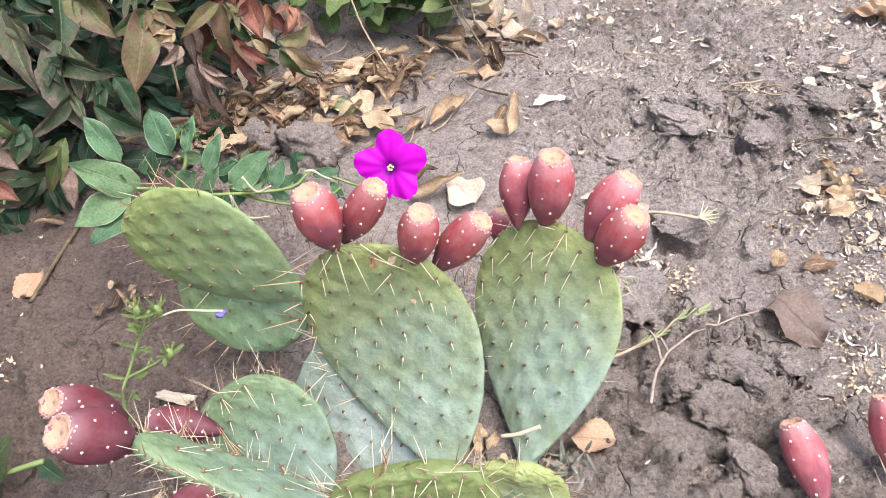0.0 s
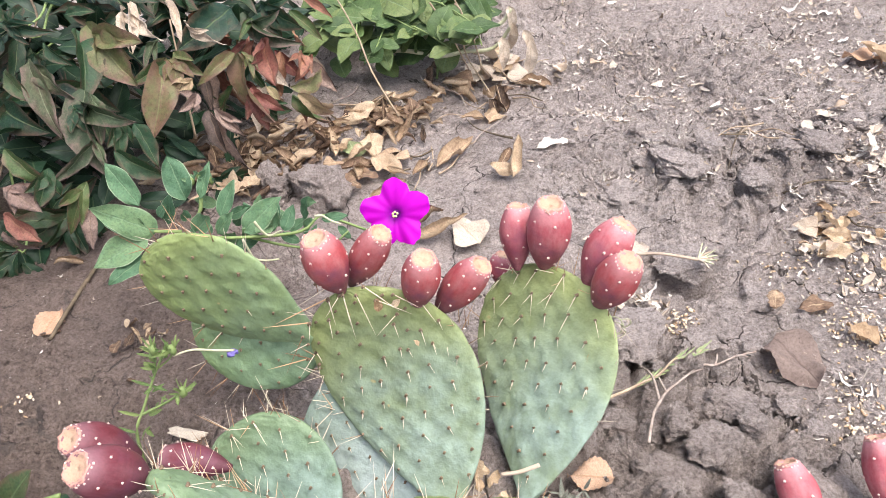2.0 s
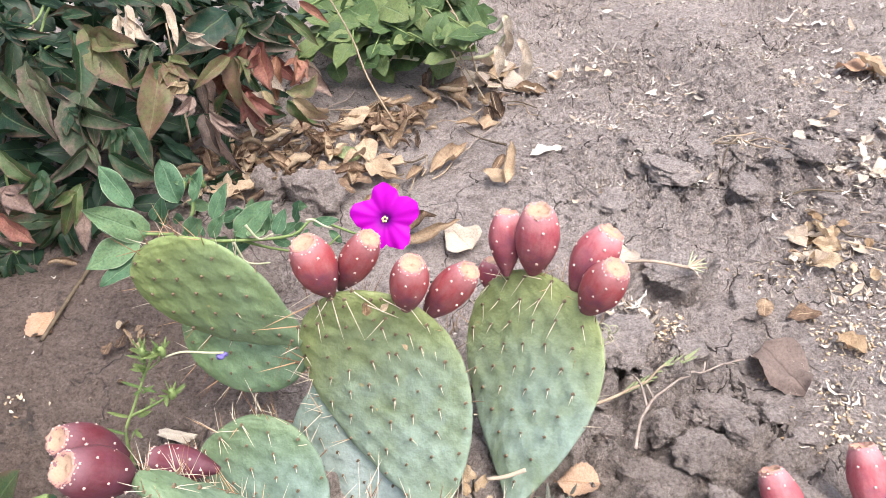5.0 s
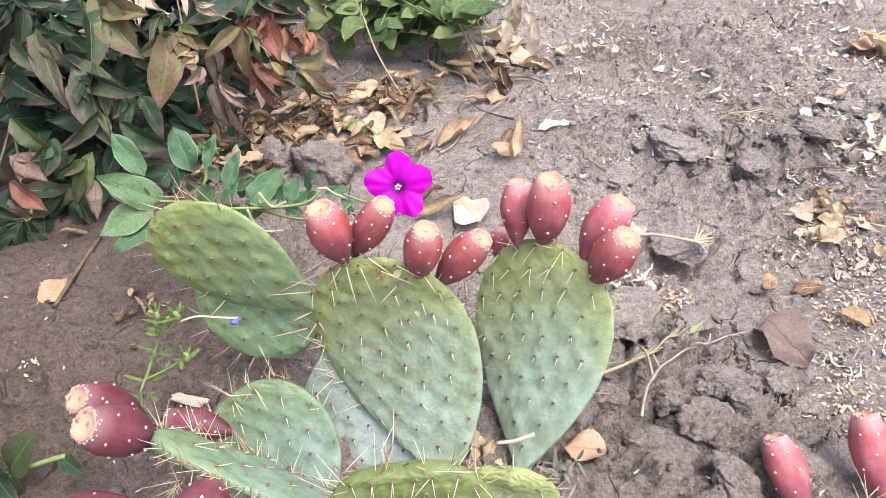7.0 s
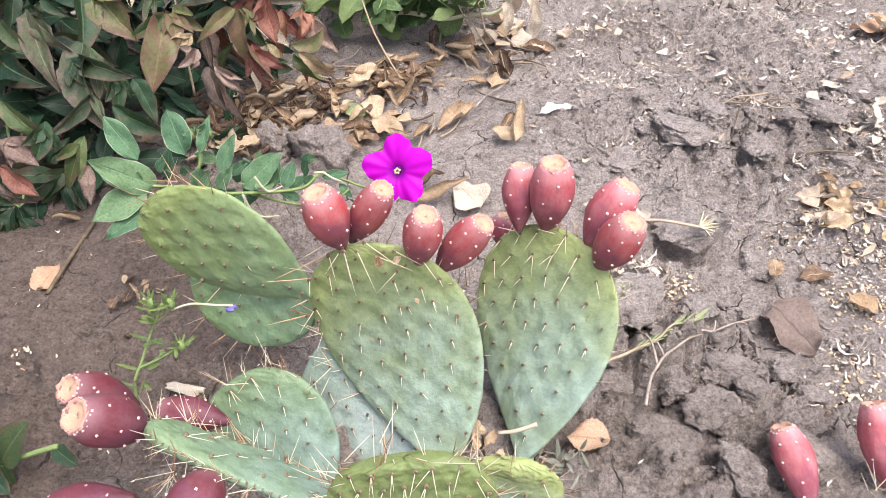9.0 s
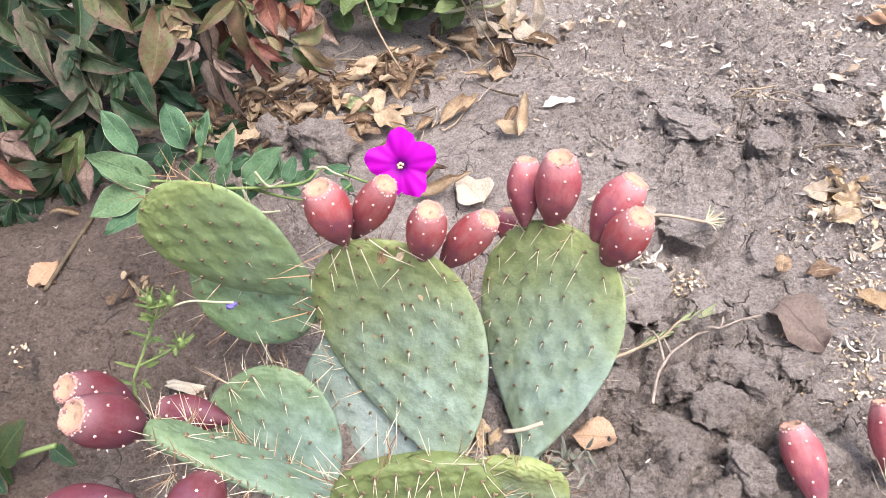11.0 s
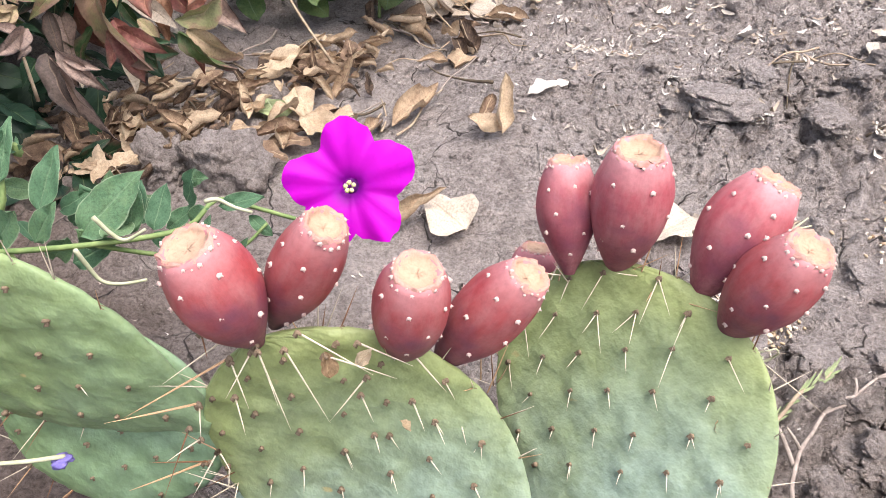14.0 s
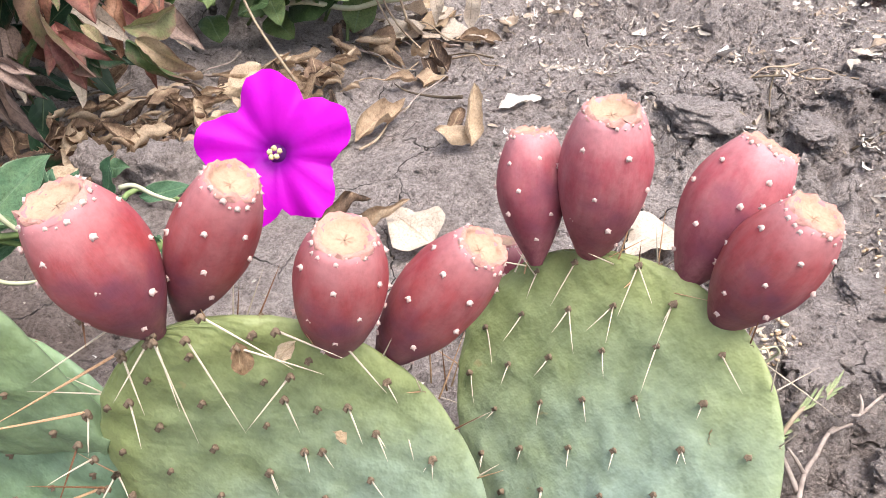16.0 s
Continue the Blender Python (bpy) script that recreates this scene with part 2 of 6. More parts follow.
CALYX = calyx_material()
FUZZ = plain_material("pale_bristles", (0.58, 0.39, 0.35), (0.72, 0.55, 0.49), 400.0)
TUFT = plain_material("brown_tuft", (0.095, 0.06, 0.042), (0.31, 0.225, 0.15), 500.0, 0.9)
SPINE = plain_material("bone_spine", (0.50, 0.38, 0.26), (0.76, 0.68, 0.56), 90.0, 0.5)
SPINE_ORANGE = plain_material("orange_spine", (0.40, 0.19, 0.085), (0.66, 0.45, 0.28), 60.0, 0.5)
SPINE_BROWN = plain_material("brown_spine", (0.12, 0.05, 0.03), (0.36, 0.18, 0.09), 60.0, 0.5)
PEONY = leaf_material("peony_leaf", [(0.0, (0.007, 0.024, 0.015)), (0.5, (0.015, 0.042, 0.019)), (0.85, (0.03, 0.054, 0.022)), (1.0, (0.052, 0.046, 0.026))], (0.15, 0.18, 0.09), 0.45, (0.08, 0.05, 0.035))
PEONY_TONES = {
    "GREYGREEN": leaf_material("peony_leaf_grey_green", [(0.0, (0.028, 0.046, 0.023)), (0.6, (0.062, 0.086, 0.042)), (1.0, (0.08, 0.072, 0.042))], (0.18, 0.2, 0.12), 0.6, (0.15, 0.10, 0.085)),
    "GREEN": leaf_material("peony_leaf_green", [(0.0, (0.012, 0.037, 0.022)), (0.7, (0.028, 0.066, 0.027)), (1.0, (0.06, 0.08, 0.033))], (0.11, 0.15, 0.07), 0.5, (0.09, 0.06, 0.04)),
    "OLIVE": leaf_material("peony_leaf_olive", [(0.0, (0.036, 0.075, 0.026)), (0.5, (0.085, 0.12, 0.042)), (0.8, (0.14, 0.13, 0.058)), (1.0, (0.16, 0.10, 0.06))], (0.2, 0.2, 0.09), 0.5, (0.15, 0.085, 0.065)),
    "PURPLE": leaf_material("peony_leaf_purple", [(0.0, (0.09, 0.064, 0.052)), (0.5, (0.20, 0.13, 0.108)), (1.0, (0.32, 0.225, 0.185))], (0.19, 0.13, 0.09), 0.55, (0.025, 0.018, 0.018)),
    "RUST": leaf_material("peony_leaf_rust", [(0.0, (0.16, 0.05, 0.045)), (0.5, (0.28, 0.12, 0.085)), (1.0, (0.40, 0.22, 0.13))], (0.28, 0.15, 0.09), 0.6, (0.09, 0.05, 0.035)),
    "TAN": leaf_material("peony_leaf_tan", [(0.0, (0.20, 0.20, 0.09)), (0.5, (0.34, 0.25, 0.15)), (1.0, (0.44, 0.31, 0.22))], (0.36, 0.3, 0.18), 0.6, (0.19, 0.11, 0.075)),
    "STRAW": leaf_material("peony_leaf_straw", [(0.0, (0.42, 0.33, 0.25)), (1.0, (0.66, 0.56, 0.46))], (0.45, 0.36, 0.27), 0.7),
}
# Dark green copy for inner leaves; the bush's inner shade is in its colour.
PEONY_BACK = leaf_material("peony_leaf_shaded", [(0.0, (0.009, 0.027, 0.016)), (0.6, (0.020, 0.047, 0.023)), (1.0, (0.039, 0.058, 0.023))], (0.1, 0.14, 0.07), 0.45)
FRESH = leaf_material("petunia_leaf", [(0.0, (0.07, 0.145, 0.078)), (0.5, (0.10, 0.19, 0.10)), (1.0, (0.145, 0.225, 0.11))], (0.17, 0.26, 0.15), 0.6, margin=(0.26, 0.33, 0.21))
GREEN = leaf_material("green_weed_leaf", [(0.0, (0.045, 0.082, 0.028)), (0.5, (0.085, 0.138, 0.045)), (1.0, (0.165, 0.205, 0.075))], (0.17, 0.23, 0.12), 0.5)
WEEDY = leaf_material("weed_leaf", [(0.0, (0.10, 0.16, 0.05)), (1.0, (0.22, 0.28, 0.10))], (0.3, 0.34, 0.16), 0.6)
DRY = leaf_material("dry_leaf", [(0.0, (0.06, 0.038, 0.028)), (0.35, (0.20, 0.125, 0.082)), (0.65, (0.39, 0.275, 0.18)), (1.0, (0.52, 0.395, 0.275))], (0.5, 0.38, 0.25), 0.75, None)
BIRCH = leaf_material("orange_leaf", [(0.0, (0.38, 0.215, 0.135)), (0.5, (0.47, 0.29, 0.19)), (1.0, (0.53, 0.36, 0.255))], (0.42, 0.25, 0.14), 0.7)
PALE = leaf_material("pale_leaf", [(0.0, (0.40, 0.30, 0.22)), (1.0, (0.60, 0.50, 0.41))], (0.5, 0.4, 0.3), 0.7)
WHITE = leaf_material("white_petal_litter", [(0.0, (0.48, 0.41, 0.34)), (1.0, (0.68, 0.62, 0.55))], (0.7, 0.62, 0.52), 0.8)
SLATE = leaf_material("grey_brown_leaf", [(0.0, (0.19, 0.14, 0.12)), (1.0, (0.25, 0.185, 0.16))], (0.12, 0.085, 0.07), 0.7)
YELLOW = leaf_material("yellow_dry_leaf", [(0.0, (0.26, 0.165, 0.095)), (0.5, (0.42, 0.295, 0.185)), (1.0, (0.58, 0.46, 0.33))], (0.45, 0.33, 0.2), 0.7)
LIME = leaf_material("pale_green_fallen_leaf", [(0.0, (0.24, 0.29, 0.14)), (1.0, (0.34, 0.38, 0.2))], (0.4, 0.44, 0.28), 0.7)
STEM_GREEN = plain_material("green_stem", (0.12, 0.18, 0.06), (0.25, 0.31, 0.12), 80.0, 0.6)
STEM_PALE = plain_material("pale_straw_stem", (0.36, 0.36, 0.22), (0.55, 0.52, 0.38), 80.0, 0.7)
STEM_DRY = plain_material("dry_stem", (0.22, 0.15, 0.10), (0.46, 0.36, 0.26), 70.0)
STEM_GREY = plain_material("grey_twig", (0.20, 0.155, 0.13), (0.40, 0.325, 0.28), 90.0)
STEM_DARK = plain_material("dark_stem", (0.07, 0.05, 0.035), (0.16, 0.12, 0.08), 70.0)
BARK = plain_material("weathered_wood", (0.3, 0.24, 0.18), (0.62, 0.54, 0.45), 60.0)
VIOLET = plain_material("wilted_violet", (0.09, 0.07, 0.25), (0.22, 0.18, 0.45), 200.0)
THROAT = plain_material("flower_throat", (0.45, 0.42, 0.12), (0.75, 0.72, 0.4), 300.0)
LITTER = island_material("pale_litter", [(0.0, (0.25, 0.18, 0.13)), (0.3, (0.40, 0.32, 0.25)), (0.6, (0.55, 0.48, 0.42)), (1.0, (0.70, 0.65, 0.60))])
HUSK = island_material("tan_husk", [(0.0, (0.34, 0.22, 0.13)), (0.5, (0.52, 0.39, 0.26)), (1.0, (0.66, 0.56, 0.44))])


def petunia_material():
    mat, b, link = material("magenta_petal", 0.55, 0.2)
    out = attribute(mat, "along")
    c = ramp(mat, [(0.0, (0.10, 0.02, 0.16)), (0.16, (0.16, 0.0, 0.22)), (0.34, (0.42, 0.001, 0.40)), (1.0, (0.60, 0.002, 0.56))])
    link(out, c.inputs[0])
    n = noise_of(mat, 90.0, 4, 0.6)
    link(mix(mat, c.outputs[0], (0.36, 0.0, 0.42), stretch(mat, n, 0.5, 0.8)), b.inputs["Base Color"])
    bump(mat, b, n, 0.3, 0.002)
    t = node(mat, "ShaderNodeBsdfTranslucent", Color=(0.7, 0.01, 0.6, 1))
    ms = mat.node_tree.nodes.new("ShaderNodeMixShader")
    ms.inputs[0].default_value = 0.25
    link(b.outputs[0], ms.inputs[1])
    link(t.outputs[0], ms.inputs[2])
    link(ms.outputs[0], mat.node_tree.nodes["Material Output"].inputs[0])
    return mat


PETAL = petunia_material()


# ---- helpers of the place ----


def mesh_of(name, verts, faces, mat, smooth=True, uvs=None, along=None):
    me = bpy.data.meshes.new(name)
    me.from_pydata([tuple(v) for v in verts], [], faces)
    me.materials.append(mat)
    if smooth:
        me.polygons.foreach_set("use_smooth", [True] * len(me.polygons))
    if uvs is not None:
        layer = me.uv_layers.new(name="UVMap")
        idx = np.empty(len(me.loops), np.int32)
        me.loops.foreach_get("vertex_index", idx)
        layer.data.foreach_set("uv", np.asarray(uvs, np.float32)[idx].ravel())
    if along is not None:
        a = me.attributes.new("along", "FLOAT", "POINT")
        a.data.foreach_set("value", np.asarray(along, np.float32))
    me.update()
    return me


def under(name, me, parent, m=None, label=""):
    """A mesh as one part of a thing (an empty or a part)."""
    ob = new(name, me)
    ob.parent = parent
    if m is not None:
        ob.matrix_local = m
    if label:
        ob["label"] = label
    return ob


def thing(name, place=(0, 0, 0), me=None):
    ob = new(name, me)
    ob.location = place
    return ob


def axes(at, along, face, scale=1.0):
    """A pose whose y runs along the one direction and whose z leans to the other."""
    y = Vector(along).normalized()
    x = y.cross(Vector(face)).normalized()
    z = x.cross(y)
    m = Matrix((x, y, z)).transposed().to_4x4()
    return Matrix.Translation(at) @ m @ Matrix.Scale(scale, 4)


def hash2(i, j, seed):
    n = (i.astype(np.int64) * 374761393 + j.astype(np.int64) * 668265263 + seed * 1442695041) & 0xFFFFFFFF
    n = ((n ^ (n >> 13)) * 1274126177) & 0xFFFFFFFF
    return ((n ^ (n >> 16)) & 0xFFFF) / 65535.0


def smooth_noise(x, y, seed):
    i, j = np.floor(x), np.floor(y)
    u, v = x - i, y - j
    u, v = u * u * u * (u * (u * 6 - 15) + 10), v * v * v * (v * (v * 6 - 15) + 10)
    a, b, c, d = hash2(i, j, seed), hash2(i + 1, j, seed), hash2(i, j + 1, seed), hash2(i + 1, j + 1, seed)
    return (a * (1 - u) + b * u) * (1 - v) + (c * (1 - u) + d * u) * v * 1.0


def fbm(x, y, seed, octaves=4):
    total, amp = 0, 1.0
    for o in range(octaves):
        total = total + amp * (smooth_noise(x * 2**o, y * 2**o, seed + o) - 0.5)
        amp *= 0.5
    return total


def cells(x, y, seed):
    """Distances to the nearest and the second nearest of scattered points, and the nearest one's own number."""
    i, j = np.floor(x), np.floor(y)
    f1, f2, who = np.full(x.shape, 9.0), np.full(x.shape, 9.0), np.zeros(x.shape)
    for a in (-1, 0, 1):
        for b in (-1, 0, 1):
            px, py = i + a + hash2(i + a, j + b, seed), j + b + hash2(i + a, j + b, seed + 5)
            d = np.hypot(px - x, py - y)
            near = d < f1
            f2 = np.where(near, f1, np.minimum(f2, d))
            who = np.where(near, hash2(i + a, j + b, seed + 9), who)
            f1 = np.where(near, d, f1)
    return f1, f2, who


def blob(x, y, cx, cy, r, s=1.0):
    return np.exp(-(((x - cx) / r) ** 2 + ((y - cy) / (r * s)) ** 2))


def lumps(x, y, seed):
    """Crumbs pressed together: a few high, most low, each rounded."""
    f1, f2, who = cells(x, y, seed)
    return who * who * np.sqrt(np.clip(1 - (f1 / 0.62) ** 2, 0, 1))


def ground_height(x, y):
    x, y = np.asarray(x, float), np.asarray(y, float)
    near = np.exp(-(np.maximum(0, np.hypot(x - 0.3, y - 1.2) - 2.0) / 1.5) ** 2)
    z = 0.035 * blob(x, y, 0.5, 1.25, 0.36, 0.5) + 0.02 * blob(x, y, -0.12, 1.14, 0.16) - 0.012 * blob(x, y, 0.7, 0.85, 0.3) - 0.015 * blob(x, y, 0.3, 1.65, 0.3)
    wx, wy = x + 0.03 * fbm(x * 6, y * 6, 31), y + 0.03 * fbm(x * 6, y * 6, 41)
    z = z + 0.022 * fbm(x * 4, y * 4, 3) * near
    rough = np.clip(0.42 + 0.9 * blob(x, y, 0.53, 1.19, 0.22, 0.5) + 1.0 * blob(x, y, 0.45, 0.66, 0.15, 1.2) + 0.35 * blob(x, y, 0.8, 1.27, 0.3, 0.6) + 0.9 * blob(x, y, 0.5, 0.56, 0.2, 0.6) + 0.5 * blob(x, y, 0.45, 0.86, 0.16) + 0.4 * blob(x, y, 0.75, 1.55, 0.5, 0.6) - 0.15 * blob(x, y, -0.4, 0.75, 0.3) - 0.3 * blob(x, y, 0.15, 1.25, 0.2) + 0.9 * fbm(x * 3, y * 3, 77), 0.12, 1.6)
    f1, f2, who = cells(wx * 13, wy * 13, 11)
    plate = np.clip((f2 - f1) / 0.14, 0, 1)
    z = z + rough * (0.016 * (who - 0.5) * plate - 0.006 * (1 - plate))
    g1, g2, own = cells(wx * 34 + 5, wy * 34, 23)
    z = z + rough * near * 0.010 * (own - 0.3) * np.clip((g2 - g1) / 0.3, 0, 1)
    jx, jy = x + 0.008 * fbm(x * 40, y * 40, 131), y + 0.008 * fbm(x * 40, y * 40, 141)
    z = z + near * rough * (0.016 * lumps(wx * 24, wy * 24, 101) + 0.010 * lumps(jx * 52, jy * 52, 103)) + near * (0.25 + rough) * 0.0075 * lumps(jx * 105, jy * 105, 107)
    z = z + near * rough * 0.014 * fbm(x * 26, y * 26, 51, 4) + near * (0.3 + rough) * 0.007 * fbm(x * 85, y * 85, 61, 2)
    z = z + 0.014 * near * fbm(x * 7, y * 13, 201, 3)
    z = np.where(z < -0.010, -0.010 + 0.3 * (z + 0.010), z)
    return z - 0.05 * blob(x, y, 0.07, 0.575, 0.06) - 0.08 * blob(x, y, 0.495, 0.925, 0.034, 0.75) - 0.03 * blob(wx, wy, 0.36, 0.70, 0.022, 1.6)


def gz(x, y):
    return float(ground_height(np.array([x]), np.array([y]))[0])


def spread(lo, hi, step, far):
    mid = list(np.arange(lo, hi, step))
    out, d = [], step
    a, b = [], []
    p, q = lo, mid[-1]
    while p > -far or q < far:
        d *= 1.35
        p, q = p - d, q + d
        a.append(p)
        b.append(q)
    return np.array(a[::-1] + mid + b)


# ---- ground ----
def build_ground():
    xs, ys = spread(-0.66, 1.28, 0.0031, 60.0), spread(0.46, 2.10, 0.0031, 60.0)
    gx, gy = np.meshgrid(xs, ys)
    z = ground_height(gx, gy)
    nx, ny = len(xs), len(ys)
    verts = np.stack([gx, gy, z], -1).reshape(-1, 3)
    i = np.arange(nx * ny).reshape(ny, nx)
    faces = np.stack([i[:-1, :-1], i[:-1, 1:], i[1:, 1:], i[1:, :-1]], -1).reshape(-1, 4)
    me = bpy.data.meshes.new("ground")
    me.vertices.add(len(verts))
    me.vertices.foreach_set("co", verts.ravel())
    me.loops.add(faces.size)
    me.loops.foreach_set("vertex_index", faces.ravel().astype(np.int32))
    me.polygons.add(len(faces))
    me.polygons.foreach_set("loop_start", np.arange(0, faces.size, 4, dtype=np.int32))
    me.polygons.foreach_set("use_smooth", np.ones(len(faces), bool))
    me.update(calc_edges=True)
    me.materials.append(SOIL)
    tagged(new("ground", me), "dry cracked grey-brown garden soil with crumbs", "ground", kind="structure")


build_ground()


# ---- shapes ----
def leaf_mesh(name, length, width, mat, belly=0.42, fold=0.25, droop=0.2, curl=0.0, wave=0.0, notch=0.0, seed=0, ny=10, nx=6, point=0.8, crumple=0.0):
    """A leaf along +y from its stalk, facing +z: an arched midrib, raised or rolled sides, a wavy or toothed edge."""
    r = np.random.default_rng(seed)
    ph = r.uniform(0, 6.28, 3)
    verts, uvs = [], []
    for j in range(ny + 1):
        v = j / ny
        a, b = belly / (1 - belly) * point, point
        h = (v**a) * ((1 - v) ** b) / ((belly**a) * ((1 - belly) ** b))
        h = max(h, 0.03) * width / 2 * (1 + 0.06 * math.sin(9 * v + ph[0]))
        if notch:
            h *= 1 + notch * (1 if j % 2 else -1) * (0.2 + 0.8 * v)
        yc, zc = length * (v - droop * 0.25 * v * v), -droop * length * v * v * 0.9
        for i in range(nx + 1):
            s = 2 * i / nx - 1
            x = h * s
            z = zc + abs(x) * fold + wave * width * 0.16 * math.sin(7 * v + 2.2 * s + ph[1]) * abs(s)
            if curl:
                ang = curl * s
                x, z = h * math.sin(ang) / curl, zc + h * (1 - math.cos(ang)) / curl + wave * width * 0.1 * math.sin(6 * v + ph[2])
            y = yc + 0.10 * length * wave * math.sin(4 * v + ph[2]) * 0.3
            if crumple:
                q = Vector((x * 5, y * 5, 7.3 * seed)) / length
                z += crumple * length * (0.10 * noise.noise(q * 0.8) + 0.035 * noise.noise(q * 2.0) * (0.3 + abs(s)))
                x += crumple * length * 0.02 * noise.noise(q * 1.3 + Vector((9, 0, 0)))
                y += crumple * length * 0.02 * noise.noise(q * 1.7 + Vector((0, 9, 0)))
            verts.append((x, y, z))
            uvs.append(((s + 1) / 2, v))
    faces = [(j * (nx + 1) + i, j * (nx + 1) + i + 1, (j + 1) * (nx + 1) + i + 1, (j + 1) * (nx + 1) + i) for j in range(ny) for i in range(nx)]
    return mesh_of(name, verts, faces, mat, uvs=uvs)


def tube_data(points, radii, sides=6):
    pts = [Vector(p) for p in points]
    verts, faces = [], []
    for k, p in enumerate(pts):
        t = (pts[min(k + 1, len(pts) - 1)] - pts[max(k - 1, 0)]).normalized()
        a = t.cross(Vector((0.31, 0.17, 0.93)))
        a = a.normalized() if a.length > 1e-6 else Vector((1, 0, 0))
        b = t.cross(a)
        for s in range(sides):
            w = 2 * math.pi * s / sides
            verts.append(p + (a * math.cos(w) + b * math.sin(w)) * radii[k])
    n = len(pts)
    for k in range(n - 1):
        for s in range(sides):
            s2 = (s + 1) % sides
            faces.append((k * sides + s, k * sides + s2, (k + 1) * sides + s2, (k + 1) * sides + s))
    faces.append(tuple(range(sides))[::-1])
    faces.append(tuple((n - 1) * sides + s for s in range(sides)))
    return verts, faces


def tube(name, points, r0, r1, mat, sides=6, steps=4):
    pts = [Vector(p) for p in points]
    if len(pts) > 2:
        fine = []
        for k in range(len(pts) - 1):
            p0, p1, p2, p3 = pts[max(k - 1, 0)], pts[k], pts[k + 1], pts[min(k + 2, len(pts) - 1)]
            for s in range(steps):
                t = s / steps
                fine.append(0.5 * (2 * p1 + (p2 - p0) * t + (2 * p0 - 5 * p1 + 4 * p2 - p3) * t * t + (3 * p1 - p0 - 3 * p2 + p3) * t**3))
        pts = fine + [pts[-1]]
    n = len(pts)
    v, f = tube_data(pts, [r0 + (r1 - r0) * k / (n - 1) for k in range(n)], sides)
    return mesh_of(name, v, f, mat)


def lump_mesh(name, mat, seed, rough=0.3, flat=0.6, sub=3, cut=None):
    bm = bmesh.new()
    bmesh.ops.create_icosphere(bm, subdivisions=sub, radius=1.0)
    off = Vector((seed * 3.7, seed * 1.3, seed * 2.1))
    r = np.random.default_rng(seed)
    planes = [(Vector(r.normal(0, 1, 3)).normalized(), r.uniform(*cut)) for _ in range(14)] if cut else []
    for v in bm.verts:
        n = noise.fractal(v.co * 1.1 + off, 1.0, 2.0, 3)
        m = noise.cell(v.co * 2.3 + off)
        for plane, dist in planes:
            v.co -= plane * max(0.0, v.co.dot(plane) - dist)
        fine = noise.fractal(v.co * 4.5 + off, 0.9, 2.1, 4)
        v.co *= 1 + rough * n + rough * 0.3 * (m - 0.5) + 0.16 * fine
        v.co.z *= flat
    me = bpy.data.meshes.new(name)
    bm.to_mesh(me)
    bm.free()
    me.materials.append(mat)
    me.polygons.foreach_set("use_smooth", [True] * len(me.polygons))
    return me


# ---- prickly pear ----
class Pad:
    """A flat, egg-shaped stem joint from its base to its tip, bowed and rounded."""

    def __init__(self, base, tip, side, width, a=0.75, b=0.5, k=0.0, bow=0.0, thick=0.009):
        self.base, self.L = Vector(base), (Vector(tip) - Vector(base)).length
        self.A = (Vector(tip) - Vector(base)) / self.L
        s = Vector(side)
        self.S = (s - self.A * s.dot(self.A)).normalized()
        n = self.A.cross(self.S)
        self.N = n if n.dot(Vector((0.0, -0.6, 0.8))) > 0 else -n
        self.w, self.a, self.b, self.k, self.bow, self.t = width / 2, a, b, k, bow, thick
        p = a / (a + b)
        self.peak = p**a * (1 - p) ** b

    def g(self, u):
        return (max(u, 0.0) ** self.a) * (max(1 - u, 0.0) ** self.b) / self.peak

    def mid(self, u):
        return self.base + self.A * (u * self.L) + self.N * (self.bow * 4 * u * (1 - u)) + self.S * (self.k * self.L * math.sin(math.pi * u))

    def at(self, u, v, front=1.0):
        """A point of the skin: u along, v across from -1 to 1."""
        g = self.g(u)
        half = self.w * max(g, 0.09 if u < 0.5 else 0.0)
        t = self.t * min(1.0, g * 1.6) ** 0.6 * max(0.0, 1 - v * v) ** 0.42
        t = max(t, 0.0) + (0.006 * max(0, 0.12 - u) / 0.12)
        return self.mid(u) + self.S * (half * v) + self.N * (t * front)

    def mesh(self, mat, seed, knobs):
        """The skin, raised a little under every areole."""
        nu, nv = 90, 64
        verts, along, rows = [], [], []
        for i in range(nu + 1):
            u = 0.5 - 0.5 * math.cos(math.pi * i / nu)
            ring = []
            for j in range(2 * nv):
                ang = math.pi * j / nv
                v = math.cos(ang)
                p = self.at(u, v, 1.0 if j <= nv else -1.0) if j not in (0, nv) else self.at(u, v, 0.0)
                fold = noise.noise(Vector((14 * v * self.w / 0.1, 60 * u * self.L / 0.2, seed)))
                p = p + self.N * (0.0022 * noise.noise(p * 28 + Vector((seed, 0, 0))) + 0.0012 * noise.noise(p * 70) + 0.0016 * fold * u)
                ring.append(len(verts))
                verts.append(p)
                along.append(min(1.0, u * 0.8 + 0.25 * (abs(v) ** 3) * u))
            rows.append(ring)
        skin, top = np.array(verts), np.array(knobs)
        d2 = ((skin[:, None, :] - top[None, :, :]) ** 2).sum(-1)
        push = 0.0023 * np.exp(-d2 / 0.0080**2).max(1)
        verts = skin + push[:, None] * np.array(self.N)
        faces = []
        for i in range(nu):
            for j in range(2 * nv):
                k = (j + 1) % (2 * nv)
                faces.append((rows[i][j], rows[i + 1][j], rows[i + 1][k], rows[i][k]))
        faces.append(tuple(rows[0]))
        if self.A.cross(self.S).dot(self.N) < 0:
            faces = [f[::-1] for f in faces]
        return mesh_of("pad", verts, faces, mat, along=along)


